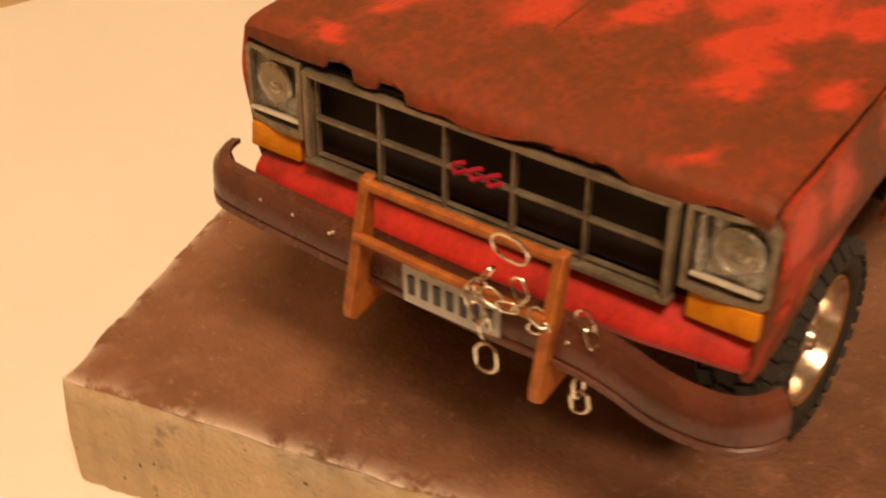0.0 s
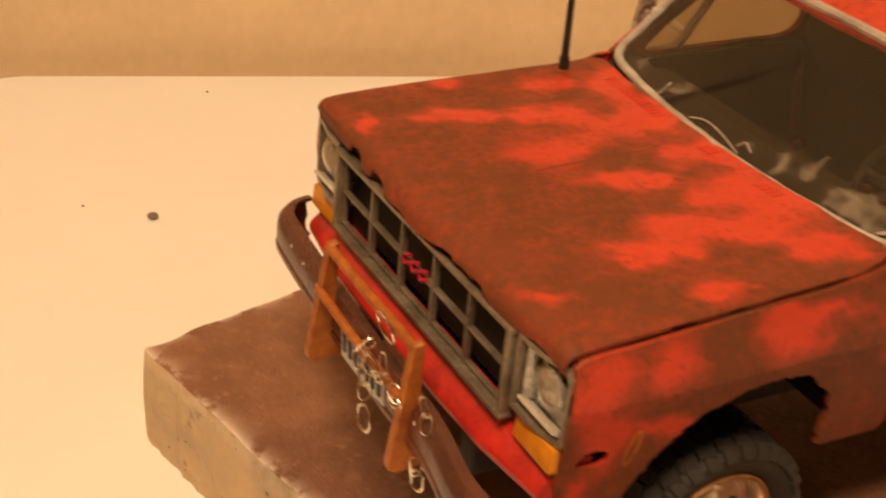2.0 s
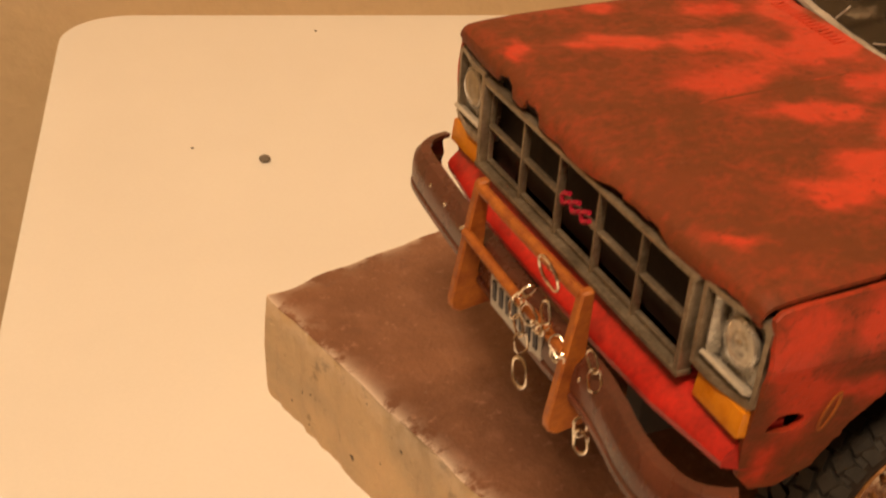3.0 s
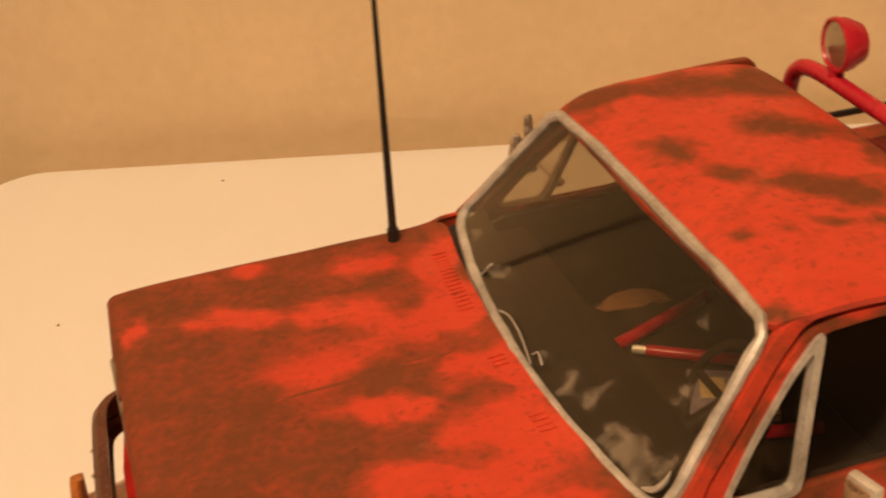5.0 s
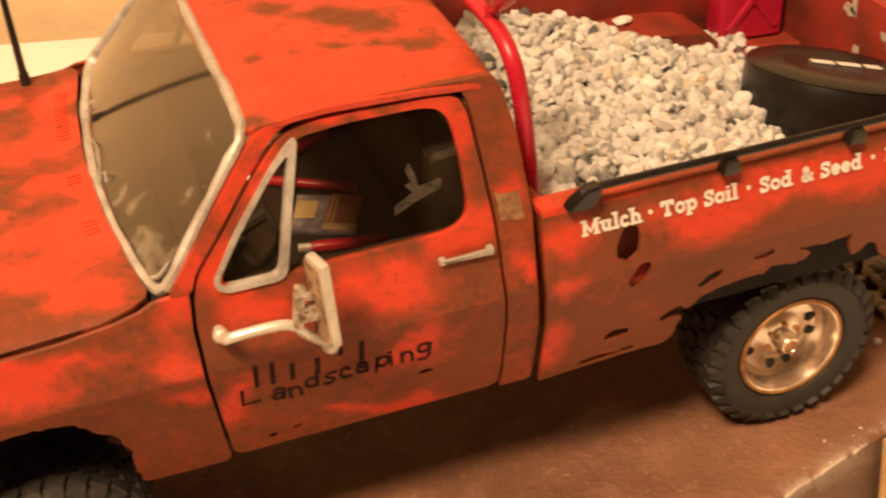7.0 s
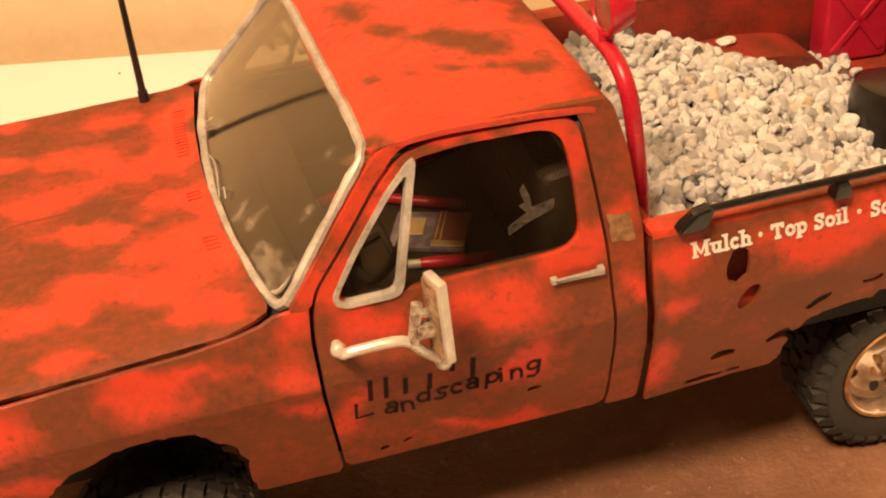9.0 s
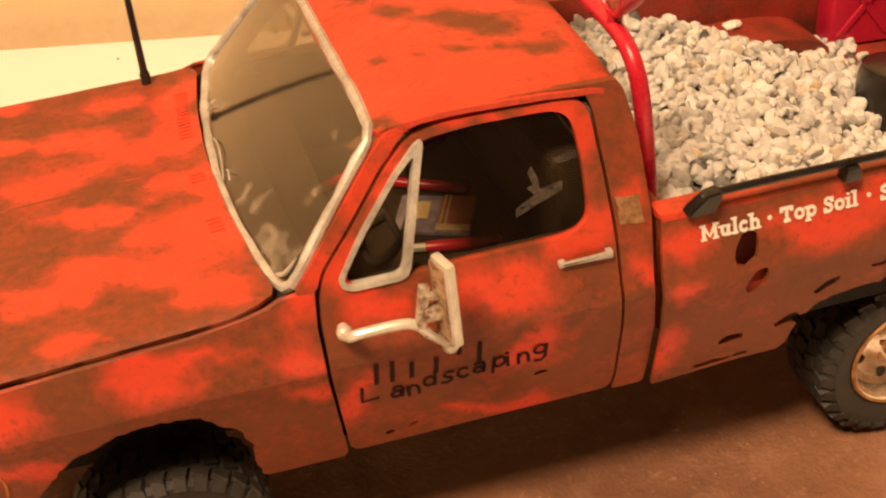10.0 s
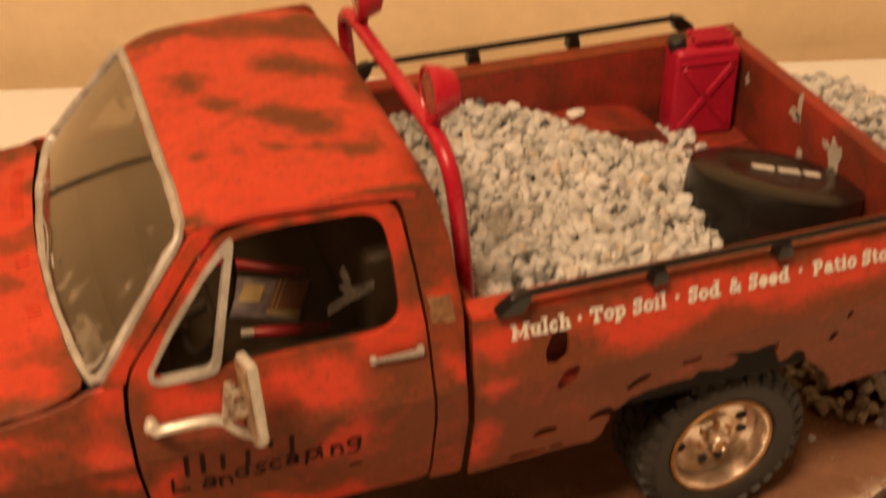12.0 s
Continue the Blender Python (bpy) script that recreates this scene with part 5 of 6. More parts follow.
# ---- bed ----
BX0, BX1, BZ = 1.90, 3.86, 0.98
bedbox = part("bed_floor", bmesh.new(), BED_RED, truck, "dull red ribbed bed floor")
bm = bmesh.new()
box(bm, ((BX0 + BX1) / 2, 0, BZ - 0.02), (BX1 - BX0, 1.80, 0.04))
for i in range(9):
    box(bm, ((BX0 + BX1) / 2, -0.7 + 0.175 * i, BZ + 0.008), (BX1 - BX0 - 0.05, 0.06, 0.02), bevel=0.005, segs=1)
part("floor_ribs", bm, BED_RED, bedbox)
for s in (-1, 1):
    bm = bmesh.new()
    box(bm, ((BX0 + BX1) / 2, s * 0.845, (BZ + 1.40) / 2), (BX1 - BX0, 0.03, 1.40 - BZ), bevel=0.006)
    part("bed_inner_wall", bm, BED_RED, truck)
    bm = bmesh.new()
    prof = [(0.832, 1.385), (0.832, 1.412), (0.93, 1.418), (half_width(2.5, 1.405) + 0.030, 1.414), (half_width(2.5, 1.39) + 0.034, 1.398), (0.90, 1.392)]
    vs = [(x, s * y, z) for x in (1.860, 2.5, 3.2, 3.928) for y, z in prof]
    add(bm, vs, [[i * 6 + j, i * 6 + (j + 1) % 6, i * 6 + 6 + (j + 1) % 6, i * 6 + 6 + j] for i in range(3) for j in range(6)] + [list(range(6)), list(range(18, 24))])
    rail = part("bed_rail", bm, PAINT, truck)
    stain(rail, [(1.95, 1.4, 0.1), (2.9, 1.4, 0.12), (3.4, 1.4, 0.15)], 0.9, 0.0)
    bm = bmesh.new()
    vs = []
    for i in range(13):
        a = math.pi * i / 12
        for y in (0.56, 0.85):
            vs.append((2.975 - 0.46 * math.cos(a), s * y, BZ + 0.17 * math.sin(a) ** 0.6))
    add(bm, vs, [[2 * i, 2 * i + 1, 2 * i + 3, 2 * i + 2] for i in range(12)] + [[2 * i for i in range(13)]])
    part("wheel_box", bm, BED_RED, truck)
    # added sheet: shade behind the arch's holes and gap, put into its colour
    part("arch_shade_sheet", box(bmesh.new(), (2.90, s * 0.874, 1.08), (1.16, 0.008, 0.58)), ARCH_BLACK, truck, smooth=False)
    # black stake rail
    sr = part("stake_rail", bmesh.new(), GLOSSY_BLACK, truck, "black tubular bed rail on short feet")
    yr = s * 0.955
    part("rail_tube", tube(bmesh.new(), smooth_path([(1.995, yr, 1.465), (2.06, yr, 1.482), (2.6, yr, 1.482), (3.2, yr, 1.482), (3.60, yr, 1.482), (3.66, yr, 1.465)], 4), 0.0155, 10), GLOSSY_BLACK, sr)
    for xf, tilt in ((1.975, 1), (3.68, -1)):
        bm = bmesh.new()
        add(bm, [(xf + tilt * a, yr + c, z) for c in (-0.03, 0.03) for a, z in ((-0.04, 1.417), (0.06, 1.417), (0.09, 1.47), (0.085, 1.50), (0.03, 1.488), (-0.03, 1.44))], [[0, 1, 2, 3, 4, 5], [11, 10, 9, 8, 7, 6]] + [[j, (j + 1) % 6, 6 + (j + 1) % 6, 6 + j] for j in range(6)])
        bmesh.ops.bevel(bm, geom=bm.edges[:], offset=0.008, segments=2, affect="EDGES")
        part("end_foot", bm, GLOSSY_BLACK, sr)
    for xf in (2.56, 3.07):
        part("foot", box(bmesh.new(), (xf, yr, 1.445), (0.07, 0.06, 0.058), (0, 0, 0), 0.010, 2, lambda x, y, z: Vector((x * (1.0 if z < 0 else 0.7), y, z))), GLOSSY_BLACK, sr)
stain(part("bed_front", box(bmesh.new(), (1.885, 0, 1.15), (0.03, 1.76, 0.52), bevel=0.006), PAINT, truck), [], 0.7)
# tailgate with peeling patches
tg = part("tailgate", box(bmesh.new(), (3.885, 0, 1.14), (0.075, 1.80, 0.52), bevel=0.012), BED_RED, truck, "rusty tailgate with paint flaked to white")
for y, z, a, c, sd in ((0.15, 1.345, 0.022, 0.075, 3), (0.19, 1.30, 0.045, 0.03, 4), (-0.15, 1.25, 0.06, 0.085, 7), (-0.08, 1.275, 0.03, 0.02, 8), (0.605, 1.275, 0.018, 0.03, 9), (0.105, 1.125, 0.02, 0.035, 10)):
    part("bare_patch", panel(blob(y, z, a, c, sd, 11, 0.4), [], lambda y2, z2, d: (3.8465 + d - 0.003, y2, z2), 0.003, 0.05), SILVER, tg, "flaked pale patch")

# lettering on the bed sides and the door
def ink_on_side(extra):
    return lambda u, v, lift: (u, NEAR * (half_width(u, v) + extra + 0.003 + lift), v)


WORDS = [("Mulch", 1.997), ("Top", 2.297), ("Soil", 2.463), ("Sod", 2.686), ("&", 2.854), ("Seed", 2.934), ("Patio", 3.208), ("Sto", 3.420)]
bm = slab_words(WORDS, 0.0715, 1.307, ink_on_side(0.035))
for x in (2.258, 2.645, 3.160):
    ribbon(bm, bend(x, 1.332, 0.0045, 0.0045), ink_on_side(0.035), 0.009)
part("bed_lettering", bm, WHITE_INK, truck, "white slab lettering along the bed side", smooth=False)
# the door's hand lettering wanders; the name above it is shown as bars
bm = bmesh.new()
for k, (ch, x, z, h) in enumerate((("L", 0.766, 0.932, 0.112), ("a", 0.862, 0.918, 0.118), ("n", 0.925, 0.910, 0.105), ("d", 0.982, 0.934, 0.104), ("s", 1.046, 0.930, 0.110), ("c", 1.106, 0.934, 0.108), ("a", 1.160, 0.940, 0.112), ("p", 1.226, 0.944, 0.108), ("i", 1.280, 0.940, 0.100), ("n", 1.322, 0.938, 0.104), ("g", 1.382, 0.952, 0.110))):
    lean = 0.10 * math.sin(2.1 * k)
    for line in GLYPHS[ch][1]:
        ribbon(bm, [(x + h * (a + lean * c), z + h * c) for a, c in line], ink_on_side(0.0), 0.0125, 0.0001 * k)
part("door_lettering", bm, BLACK_INK, truck, "dark hand-painted lettering on the door", smooth=False)
for x, z, h in ((0.825, 1.060, 0.100), (0.880, 1.056, 0.100), (0.948, 1.040, 0.075), (1.035, 1.034, 0.075), (1.116, 1.076, 0.030), (1.190, 1.050, 0.090)):
    bm = bmesh.new()
    ribbon(bm, [(x, z - h / 2), (x, z), (x, z + h / 2)], ink_on_side(0.0), 0.017)
    part("painted_bar", bm, BLACK_INK, truck, "dark painted bar", smooth=False)

# roll bar with two round lamps
rb = part("roll_bar", bmesh.new(), TUBE_RED, truck, "glossy red roll bar behind the cab")
RX = 1.872
part("hoop", tube(bmesh.new(), smooth_path([(1.93, -0.71, 1.16), (1.918, -0.70, 1.42), (1.894, -0.705, 1.65), (1.880, -0.675, 1.81), (RX, -0.60, 1.895), (RX, -0.47, 1.922), (RX, -0.2, 1.926), (RX, 0.2, 1.926), (RX, 0.52, 1.920), (RX, 0.64, 1.885), (1.880, 0.695, 1.80), (1.894, 0.715, 1.65), (1.918, 0.72, 1.42), (1.93, 0.73, 1.16)], 6), 0.031, 14), TUBE_RED, rb)
for y in (-0.485, 0.415):
    lamp = part("roof_lamp", tube(bmesh.new(), [(RX, y, 1.92), (RX + 0.008, y, 1.985)], 0.028, 10), TUBE_RED, rb, "round red auxiliary lamp")
    m4 = Matrix.Translation((RX + 0.025, y, 2.062)) @ Euler((0, radians(-90), radians(-6 if y > 0 else 0))).to_matrix().to_4x4()
    part("lamp_shell", lathe(bmesh.new(), [(0.03, -0.07), (0.07, -0.055), (0.092, -0.01), (0.100, 0.03), (0.098, 0.042), (0.088, 0.044), (0.084, 0.034), (0.002, 0.01)], m4, 32), TUBE_RED, lamp)
    part("reflector", lathe(bmesh.new(), [(0.082, 0.033), (0.05, 0.020), (0.02, 0.014), (0.002, 0.013)], m4, 28), POLISHED, lamp, "silvery lamp reflector")
    ln = part("lamp_lens", lathe(bmesh.new(), [(0.084, 0.038), (0.06, 0.046), (0.03, 0.050), (0.002, 0.051)], m4, 28), LENS, lamp, "clear round lamp lens")
    ln.visible_shadow = False

# ---- cabin ----
bm = bmesh.new()
box(bm, (1.20, 0, 0.68), (1.20, 1.66, 0.06))
box(bm, (0.70, 0, 1.04), (0.10, 1.66, 0.60))
box(bm, (0.74, 0, 1.31), (0.22, 1.60, 0.10), bevel=0.03)
part("cabin_floor_and_dash", bm, CABIN, truck)
for s in (-1, 1):
    part("door_card", panel(fine_poly([(0.74, 0.70), (0.72, 1.36), (0.80, 1.385), (1.60, 1.385), (1.70, 1.36), (1.70, 0.70)]), [], side_place(s, -0.05), 0.02, 0.1), CABIN, truck)
seat = part("bench_seat", bmesh.new(), SEAT, truck, "brown vinyl bench seat")
part("seat_cushion", box(bmesh.new(), (1.26, 0, 0.865), (0.76, 1.56, 0.20), (0, 0, 0), 0.05, 3), SEAT, seat)
part("seat_back", box(bmesh.new(), (1.655, 0, 1.28), (0.15, 1.52, 0.70), (0, -9, 0), 0.05, 3), SEAT, seat)
part("seat_seam", tube(bmesh.new(), smooth_path([(1.575, -0.74, 1.37), (1.572, -0.3, 1.375), (1.572, 0.3, 1.375), (1.575, 0.74, 1.37)], 4), 0.010, 6), CAVITY, seat)
part("headliner", panel([(1.0, -0.74), (1.78, -0.74), (1.78, 0.74), (1.0, 0.74)], [], lambda x, y, d: (x, y, roof_place(x, y, 0)[2] - 0.035 - d), 0.01, 0.2), CABIN, truck)
part("seat_tear", panel(ragged([(1.10, 0.70), (1.22, 0.765), (1.31, 0.77), (1.38, 0.74), (1.42, 0.64), (1.32, 0.66), (1.24, 0.645)], 0.014, 0.04, 6), [], lambda x, y, d: (x, y, 0.972 - d), 0.006, 0.05), PRIMER, seat, "tan torn patch in the vinyl")
wheel_c = Vector((1.03, -0.42, 1.33))
st = part("steering_wheel", bmesh.new(), CABIN, truck, "dark steering wheel")
e1, e2 = Vector((0, 1, 0)), Vector((0.50, 0, 0.866))
part("wheel_rim", tube(bmesh.new(), [wheel_c + 0.19 * (math.cos(a) * e1 + math.sin(a) * e2) for a in [2 * math.pi * j / 28 for j in range(28)]], 0.016, 8, closed=True), CABIN, st)
bm = tube(bmesh.new(), [wheel_c - 0.19 * e1, wheel_c + 0.19 * e1], 0.014, 8)
tube(bm, [wheel_c, wheel_c - Vector((0.28, 0, -0.0)) + Vector((0, 0, -0.12))], 0.028, 10)
part("steering_column", bm, CABIN, st)

# ---- loose things ----
def stones(name, places, label, origin):
    """Many small angular stones as one mesh."""
    rnd = random.Random(9)
    t = bmesh.new()
    bmesh.ops.create_icosphere(t, subdivisions=2, radius=1)
    t.verts.index_update()
    base = [v.co.copy() for v in t.verts]
    tri = [[v.index for v in f.verts] for f in t.faces]
    t.free()
    kinds = []
    for k in range(14):
        off = Vector((k * 3.1, k * 1.7, 0))
        cuts = [(Vector((rnd.gauss(0, 1), rnd.gauss(0, 1), rnd.gauss(0, 1))).normalized(), rnd.uniform(0.5, 0.85)) for _ in range(7)]
        shape = []
        for v in base:
            q = v * (1 + 0.35 * noise.noise(v * 1.3 + off) + 0.16 * noise.noise(v * 3.1 + off))
            for nrm, d in cuts:
                h = q.dot(nrm)
                if h > d:
                    q = q - nrm * (h - d)
            shape.append(q)
        kinds.append(shape)
    verts, faces = [], []
    for p, r in places:
        rot = Euler((rnd.uniform(0, 6.3), rnd.uniform(0, 6.3), rnd.uniform(0, 6.3))).to_matrix()
        sc = Vector((rnd.uniform(0.8, 1.45), rnd.uniform(0.7, 1.1), rnd.uniform(0.7, 1.1)))
        a = len(verts)
        for q in kinds[rnd.randrange(14)]:
            w = rot @ Vector((q.x * sc.x, q.y * sc.y, q.z * sc.z)) * r + p
            verts.append((w - Vector(origin)) * U)
        faces += [[a + i for i in f] for f in tri]
    me = bpy.data.meshes.new(name)
    me.from_pydata(verts, [], faces)
    me.materials.append(STONE)
    ob = new(name, me)
    ob.location = Vector(origin) * U
    return tagged(ob, label, "gravel", kind="stuff")


def heap(x, y):
    """Height of the gravel in the bed."""
    edge = 3.52 + 0.05 * math.sin(5 * y) - 0.75 * max(0.0, y - 0.25) - 0.35 * max(0.0, -y - 0.2)
    z = 1.26 + 0.025 * math.sin(4 * x + 1) * math.cos(3 * y) + 0.025 * soft(0.2, 0.7, y) - 0.04 * soft(2.3, 3.1, x)
    return BZ + (z - BZ) * (1 - soft(edge - 0.55, edge + 0.10, x))


rnd = random.Random(21)
places = []
for _ in range(4000):
    x, y = rnd.uniform(1.93, 3.60), rnd.uniform(-0.81, 0.81)
    z = heap(x, y)
    if z < BZ + 0.03 and rnd.random() > 0.25:
        continue
    r = rnd.choice((0.020, 0.025, 0.029, 0.033, 0.040))
    places.append((Vector((x, y, max(BZ + 0.02, z - rnd.uniform(0.0, 0.075)))), r))
bm = bmesh.new()
nx, ny = 30, 30
vs = [(1.91 + 1.68 * i / nx, -0.825 + 1.65 * j / ny, max(BZ + 0.002, heap(1.91 + 1.68 * i / nx, -0.825 + 1.65 * j / ny) - 0.075)) for i in range(nx + 1) for j in range(ny + 1)]
add(bm, vs, [[i * (ny + 1) + j, (i + 1) * (ny + 1) + j, (i + 1) * (ny + 1) + j + 1, i * (ny + 1) + j + 1] for i in range(nx) for j in range(ny)])
# core sheets close the gaps between stones in a darker grey
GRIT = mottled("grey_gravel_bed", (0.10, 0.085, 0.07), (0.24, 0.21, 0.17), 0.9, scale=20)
solo("gravel_core", bm, GRIT, (2.6, 0, BZ), "dark grey core sheet under the loose stones in the truck bed", "gravel", kind="stuff")
stones("gravel_load", places, "pale grey and white gravel heaped in the truck bed", (2.6, 0, BZ))



def pile(x, y):
    """Height of the gravel pile behind the tailgate."""
    d = math.hypot((x - 4.70) / 0.95, (y - 0.95) / 1.50) + 0.06 * noise.noise(Vector((x * 3, y * 3, 1)))
    lobe = math.hypot((x - 4.25) / 0.50, (y + 0.22) / 0.46)
    return max(0.86 * (1 - soft(0.12, 1.0, d)), 0.42 * (1 - soft(0.1, 1.0, lobe)))


places = []
for _ in range(4800):
    x, y = rnd.uniform(3.66, 5.7), rnd.uniform(-0.66, 2.5)
    h = pile(x, y)
    if h < 0.01 and rnd.random() > 0.04:
        continue
    places.append((Vector((x, y, max(0.015, h - rnd.uniform(0.0, 0.05)))), rnd.choice((0.024, 0.03, 0.036, 0.042))))
stones("spilled_gravel", places, "grey gravel spilled on the paver behind the truck", (4.4, 0.4, 0))
bm = bmesh.new()
vs = [(3.80 + 1.85 * i / 26, -0.58 + 3.1 * j / 26, max(0.004, pile(3.80 + 1.85 * i / 26, -0.58 + 3.1 * j / 26) - 0.05)) for i in range(27) for j in range(27)]
add(bm, vs, [[i * 27 + j, (i + 1) * 27 + j, (i + 1) * 27 + j + 1, i * 27 + j + 1] for i in range(26) for j in range(26)])
bmesh.ops.delete(bm, geom=[v for v in bm.verts if v.co.z < 0.01], context="VERTS")
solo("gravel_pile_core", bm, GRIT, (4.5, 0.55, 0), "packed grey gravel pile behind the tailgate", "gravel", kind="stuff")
for x, y, z, r in ((2.835, 0.76, 1.165, 0.045), (3.01, 0.75, 1.165, 0.038)):
    bm = bmesh.new()
    bmesh.ops.create_icosphere(bm, subdivisions=2, radius=r, matrix=Matrix.Translation((x, y, z)) @ Matrix.Diagonal((1.3, 0.9, 0.5, 1)))
    for v in bm.verts:
        v.co += 0.012 * Vector((noise.noise(v.co * 30), noise.noise(v.co * 31 + Vector((5, 0, 0))), noise.noise(v.co * 29)))
    solo("white_stone", bm, WHITE_INK, (x, y, z - r * 0.5), "white stone chip on the wheel box in the bed", "stone", "stone chips", smooth=False)

# jerry can
can = thing("jerry_can", (3.655, 0.725, BZ), "glossy red jerry can standing in the truck bed corner", "jerry can")
rot = Matrix.Translation((3.655, 0.725, BZ)) @ Matrix.Rotation(radians(-6), 4, "Z")


def can_box(c, s, r=(0, 0, 0), bv=0.02):
    bm = box(bmesh.new(), c, s, r, bv, 3)
    bmesh.ops.transform(bm, matrix=rot, verts=bm.verts[:])
    return bm


part("can_body", can_box((0, 0, 0.235), (0.33, 0.17, 0.46), (0, 0, 0), 0.035), CAN_RED, can)
for a in (52, -52):
    part("embossed_rib", can_box((0, -0.084, 0.22), (0.40, 0.022, 0.035), (0, a, 0), 0.009), CAN_RED, can)
part("embossed_frame", can_box((0, -0.082, 0.40), (0.28, 0.02, 0.02), (0, 0, 0), 0.006), CAN_RED, can)
for y in (-0.05, 0.0, 0.05):
    part("can_handle", can_box((0.03, y, 0.50), (0.20, 0.026, 0.03), (0, 0, 0), 0.01), CAN_RED, can)
    part("handle_post", can_box((0.11, y, 0.475), (0.03, 0.024, 0.05), (0, 0, 0), 0.006), CAN_RED, can)
bm = lathe(bmesh.new(), [(0.045, 0.0), (0.045, 0.05), (0.034, 0.058), (0.001, 0.058)], rot @ Matrix.Translation((-0.13, 0, 0.455)) @ Matrix.Rotation(radians(-18), 4, "Y"), 20)
part("can_cap", bm, DARK, can, "black screw cap")

# spare tyre cover lying on the gravel
cov = thing("spare_tyre_cover", (3.52, -0.27, BZ), "black vinyl spare tyre cover leaning on the gravel", "tyre cover")
cm = Matrix.Translation((3.50, -0.22, 1.13)) @ Matrix.Rotation(radians(13), 4, "Y") @ Matrix.Rotation(radians(-9), 4, "X")
part("cover_shell", lathe(bmesh.new(), [(0.30, -0.15), (0.345, -0.145), (0.368, -0.11), (0.378, 0.0), (0.376, 0.09), (0.366, 0.122), (0.335, 0.140), (0.26, 0.146), (0.20, 0.144), (0.19, 0.138), (0.001, 0.136)], cm, 56), GLOSSY_BLACK, cov)
part("cover_seam", lathe(bmesh.new(), [(0.368, 0.116), (0.374, 0.122), (0.366, 0.128), (0.360, 0.122)], cm, 56, True), GLOSSY_BLACK, cov)
for i in range(3):
    bm = box(bmesh.new(), (0.06 + 0.115 * (i - 1), 0.03, 0.142), (0.095, 0.05, 0.004))
    bmesh.ops.transform(bm, matrix=cm @ Matrix.Rotation(radians(-19), 4, "Z"), verts=bm.verts[:])
    part("cover_mark", bm, WHITE_INK, cov, "white printed mark", smooth=False)

# chain slung over the push bar
chain = thing("tow_chain", (-0.95, -0.2, 0.55), "bright silver link chain slung over the push bar", "chain")


def link(c, axis, normal, length=0.068, width=0.040, r=0.0038):
    c = Vector(c) + Vector((0, -0.04, 0))
    c, a, nrm = Vector(c), Vector(axis).normalized(), Vector(normal)
    side = a.cross(nrm).normalized()
    pts = []
    for j in range(20):
        q = 2 * math.pi * j / 20
        pts.append(c + a * ((length - width) / 2 * (1 if math.cos(q) > 0 else -1) + width / 2 * math.cos(q)) + side * width / 2 * math.sin(q))
    part("link", tube(bmesh.new(), pts, r, 6, closed=True), CHAIN_METAL, chain)


def run(points, first=0, length=0.068):
    pts = smooth_path(points, 16)
    d, k, last = 0.0, first, pts[0]
    for p, q in zip(pts, pts[1:]):
        d += (q - p).length
        if d >= length * 0.74:
            d = 0.0
            ax = (q - p).normalized()
            ref = Vector((1, 0.3, 0.1)) if k % 2 else Vector((0.2, 1, 0.2))
            link(q, ax, ref - ax * ref.dot(ax), length)
            k += 1


link((-0.965, -0.235, 1.075), (0, 1, 0.1), (1, 0, 0.25), 0.120, 0.100, 0.005)
run([(-0.985, -0.205, 1.03), (-1.0, -0.16, 0.95), (-1.0, -0.13, 0.90), (-1.0, -0.18, 0.82), (-0.995, -0.185, 0.76)])
link((-0.995, -0.19, 0.695), (0, 0.1, 1), (1, 0.2, 0), 0.10, 0.066, 0.006)
run([(-0.985, -0.26, 1.02), (-0.995, -0.30, 0.95), (-0.99, -0.25, 0.90), (-1.0, -0.18, 0.93)], 1)
run([(-0.93, -0.43, 0.95), (-0.925, -0.47, 0.90), (-0.93, -0.50, 0.84)], 1)
run([(-0.975, -0.30, 0.92), (-0.965, -0.36, 0.87), (-0.97, -0.31, 0.84)], 0)
link((-0.93, -0.47, 0.625), (0, 0.15, 1), (1, 0.4, 0), 0.075, 0.05, 0.0055)
link((-0.935, -0.465, 0.68), (0, 0.1, 1), (0.3, 1, 0), 0.068, 0.04, 0.0055)

# things in the cab
pk = thing("printed_packet", (1.33, 0.01, 0.966), "printed blue and maroon card packet on the bench seat", "packet")
pm = Matrix.Translation((1.325, 0.012, 0.977)) @ Matrix.Rotation(radians(-25), 4, "Z")


def card(c, s, mat, name, label=""):
    bm = box(bmesh.new(), c, s, (0, 0, 0), 0.002, 1)
    bmesh.ops.transform(bm, matrix=pm, verts=bm.verts[:])
    part(name, bm, mat, pk, label, smooth=False)


card((0, 0, 0), (0.31, 0.26, 0.02), BOX_BLUE, "card")
card((0.085, 0, 0.012), (0.138, 0.255, 0.006), BOX_MAROON, "maroon_panel", "maroon printed panel")
card((-0.07, 0.02, 0.012), (0.09, 0.12, 0.006), BOX_CREAM, "cream_print", "cream printed shape")
card((0.085, -0.105, 0.016), (0.138, 0.04, 0.006), BOX_CREAM, "cream_strip")
for x in (0.03, 0.05):
    card((x, 0.01, 0.016), (0.008, 0.24, 0.005), BOX_CREAM, "thin_stripe")
def tool(a, c, r, label):
    """A red plastic handle with a pale ferrule at its first end."""
    a, c = Vector(a), Vector(c)
    d = (c - a).normalized()
    th = thing("tool_handle", a, label, "tool", "tool handles")
    part("grip", tube(bmesh.new(), [a + d * 0.05, a + d * 0.07, c - d * 0.01, c], lambda s: r * (0.8 if s in (0, 1) else 1.0), 12), TUBE_RED, th)
    part("ferrule", tube(bmesh.new(), [a, a + d * 0.055], r * 0.8, 10), SILVER, th, "pale metal ferrule")


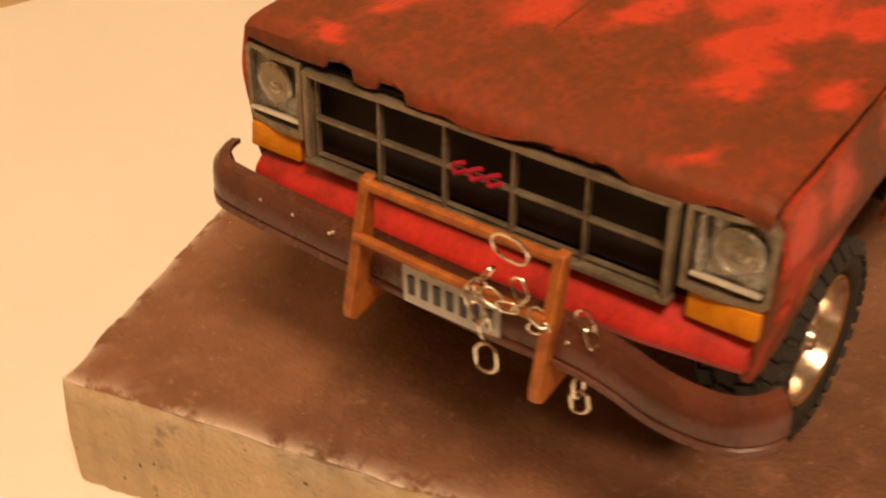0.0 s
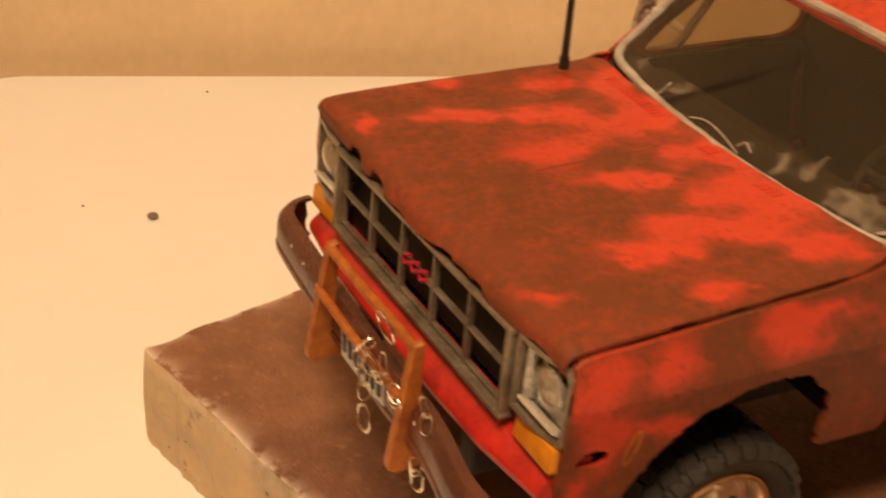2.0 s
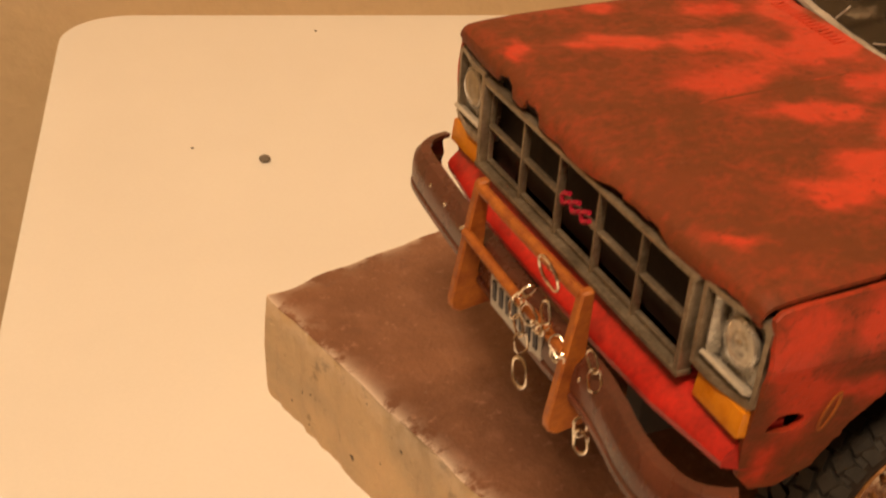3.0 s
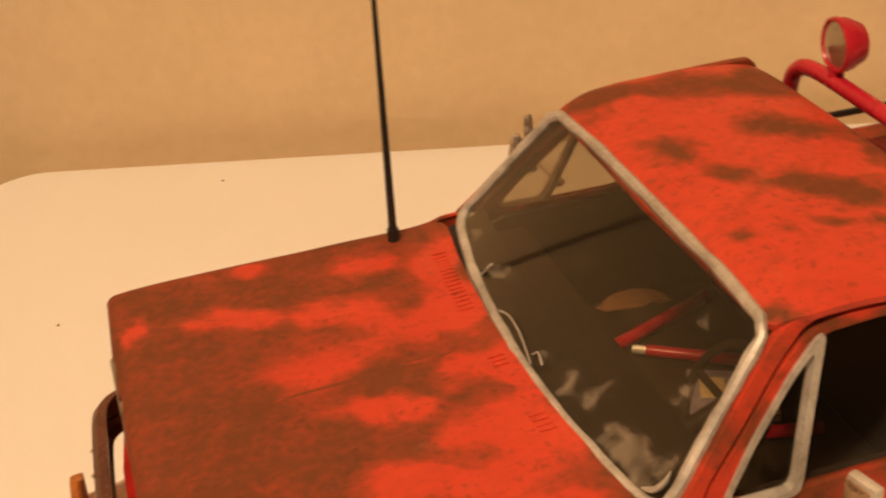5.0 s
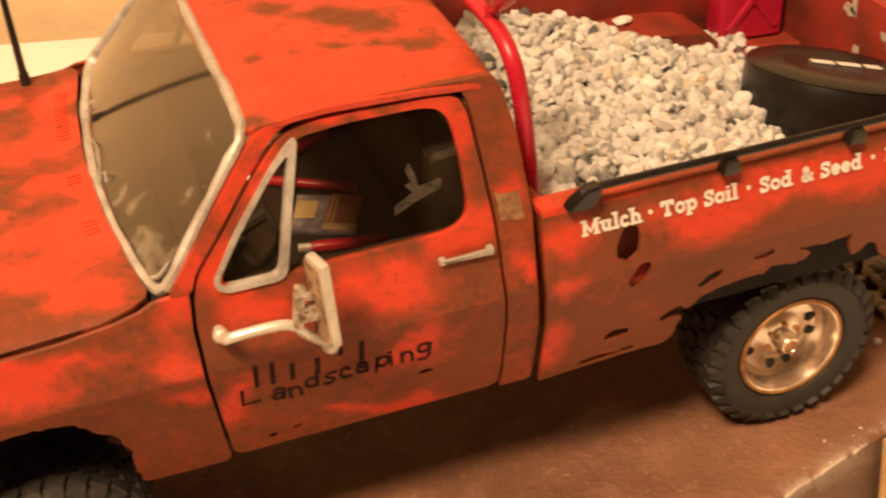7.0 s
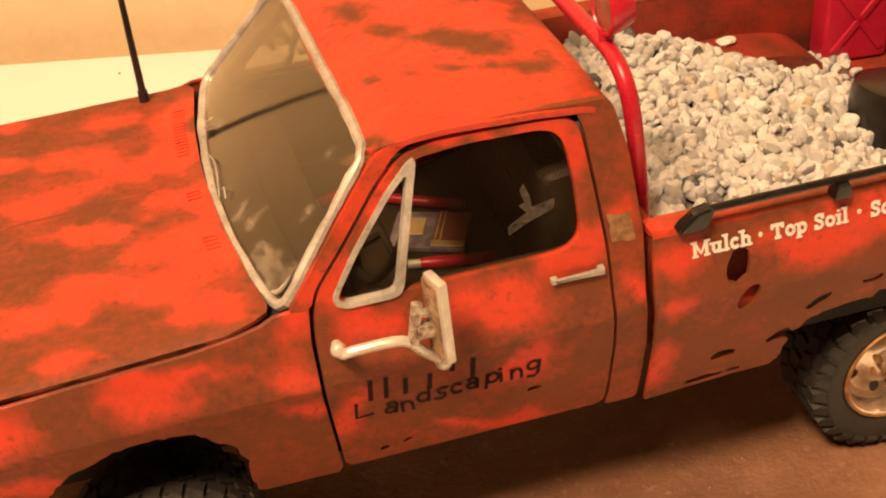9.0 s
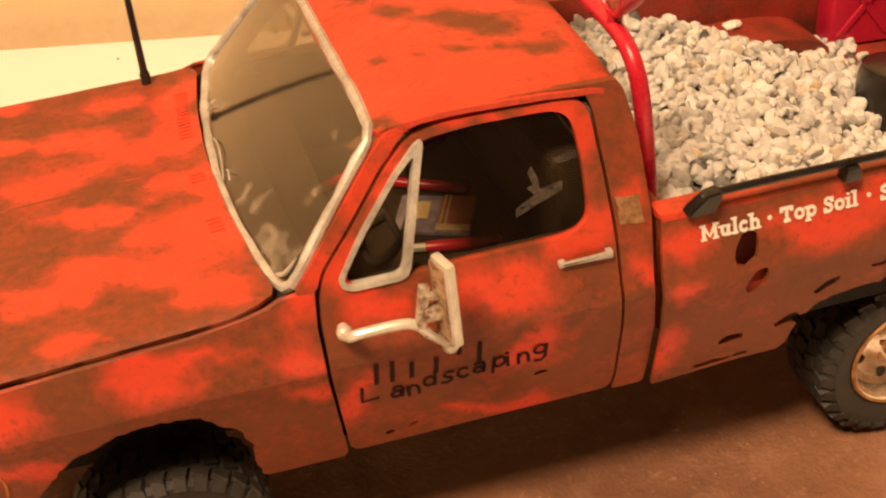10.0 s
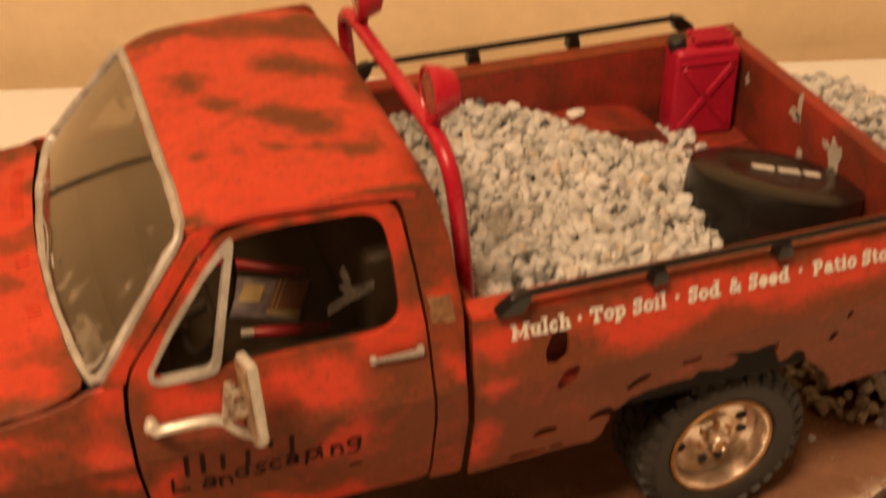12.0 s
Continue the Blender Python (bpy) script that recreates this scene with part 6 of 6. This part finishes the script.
tool((1.17, -0.195, 0.989), (1.51, -0.275, 0.989), 0.024, "red plastic tool handle lying beside the printed packet")
tool((0.89, 0.355, 0.989), (1.54, 0.60, 0.989), 0.026, "long red tool handle lying across the brown seat")
tool((1.11, 0.38, 0.989), (1.51, 0.13, 0.989), 0.022, "red tool handle lying behind the printed packet")
st = [(1.439, 1.654), (1.424, 1.633), (1.436, 1.590), (1.415, 1.583), (1.440, 1.556), (1.371, 1.522), (1.367, 1.492), (1.444, 1.524), (1.533, 1.552), (1.541, 1.586), (1.519, 1.583), (1.460, 1.572), (1.457, 1.609)]
solo("torn_sticker", panel(st, [], side_place(NEAR, -0.014), 0.002, 0.05), FOIL, (1.43, -0.87, 1.4), "torn silvery sticker on the side window", "sticker")

# sign board beside the truck
sg = thing("sign_board", (4.1, -1.2, -0.53), "tan sign board with dark lettering bars and a torn top", "sign")
sm = Matrix.Translation((3.335, -1.135, 0.015)) @ Matrix.Rotation(radians(2), 4, "Z") @ Matrix.Rotation(radians(-7), 4, "X")


def board(c, s, mat, name, label="", bv=0.003):
    bm = box(bmesh.new(), c, s, (0, 0, 0), bv, 1)
    bmesh.ops.transform(bm, matrix=sm, verts=bm.verts[:])
    return part(name, bm, mat, sg, label, smooth=False)


board((0.85, 0.02, -0.285), (1.7, 0.024, 0.555), SIGN_TAN, "board", "tan painted board")
torn = [(0.0, -0.075), (0.06, -0.068), (0.17, -0.072), (0.40, -0.06), (0.9, -0.055), (1.7, -0.05), (1.7, 0.0), (1.2, 0.006), (0.7, -0.004), (0.30, 0.006), (0.16, -0.008), (0.09, -0.004), (0.04, 0.006), (0.0, -0.012)]
bm = panel(ragged(torn, 0.004, 0.04, 3), [], lambda x, z, d: (x, 0.004 + d, z), 0.006, 0.1)
bmesh.ops.transform(bm, matrix=sm, verts=bm.verts[:])
part("torn_edge", bm, GREY_EDGE, sg, "torn whitish paper edge")
for x, z, w, h in ((0.075, -0.105, 0.10, 0.022), (0.10, -0.20, 0.04, 0.20), (0.20, -0.155, 0.05, 0.03), (0.215, -0.22, 0.035, 0.15), (0.30, -0.15, 0.06, 0.03), (0.42, -0.20, 0.035, 0.16)):
    board((x, 0.004, z), (w, 0.006, h), BLACK_INK, "lettering_bar", "dark lettering bar")

# grit on the table
for x, y, r in ((-0.62, 3.48, 0.034), (-0.97, 3.75, 0.009), (0.30, 5.2, 0.010)):
    bm = bmesh.new()
    bmesh.ops.create_icosphere(bm, subdivisions=2, radius=r, matrix=Matrix.Translation((x, y, -0.53 + r * 0.5)) @ Matrix.Diagonal((1, 1, 0.6, 1)))
    solo("crumb_of_grit", bm, SPECK, (x, y, -0.53), "small dark crumb of grit on the white table", "grit", "grit crumbs")

# loose crumbs on the paver's near edge and surface
rnd = random.Random(33)
places = []
for _ in range(26):
    v = rnd.uniform(2.6, 5.4)
    p = PC + (PW - abs(rnd.gauss(0, 0.05)) - 0.02) * PU + v * PV
    places.append((Vector((p.x, p.y, 0.0)), rnd.choice((0.003, 0.004, 0.007))))
for _ in range(140):
    p = PC + rnd.uniform(0.1, PW - 0.1) * PU + rnd.uniform(0.05, 5.5) * PV
    places.append((Vector((p.x, p.y, 0.0)), rnd.choice((0.002, 0.003, 0.004))))
stones("paver_crumbs", places, "tiny pale crumbs scattered on the brown paver", (1.5, 0, 0))
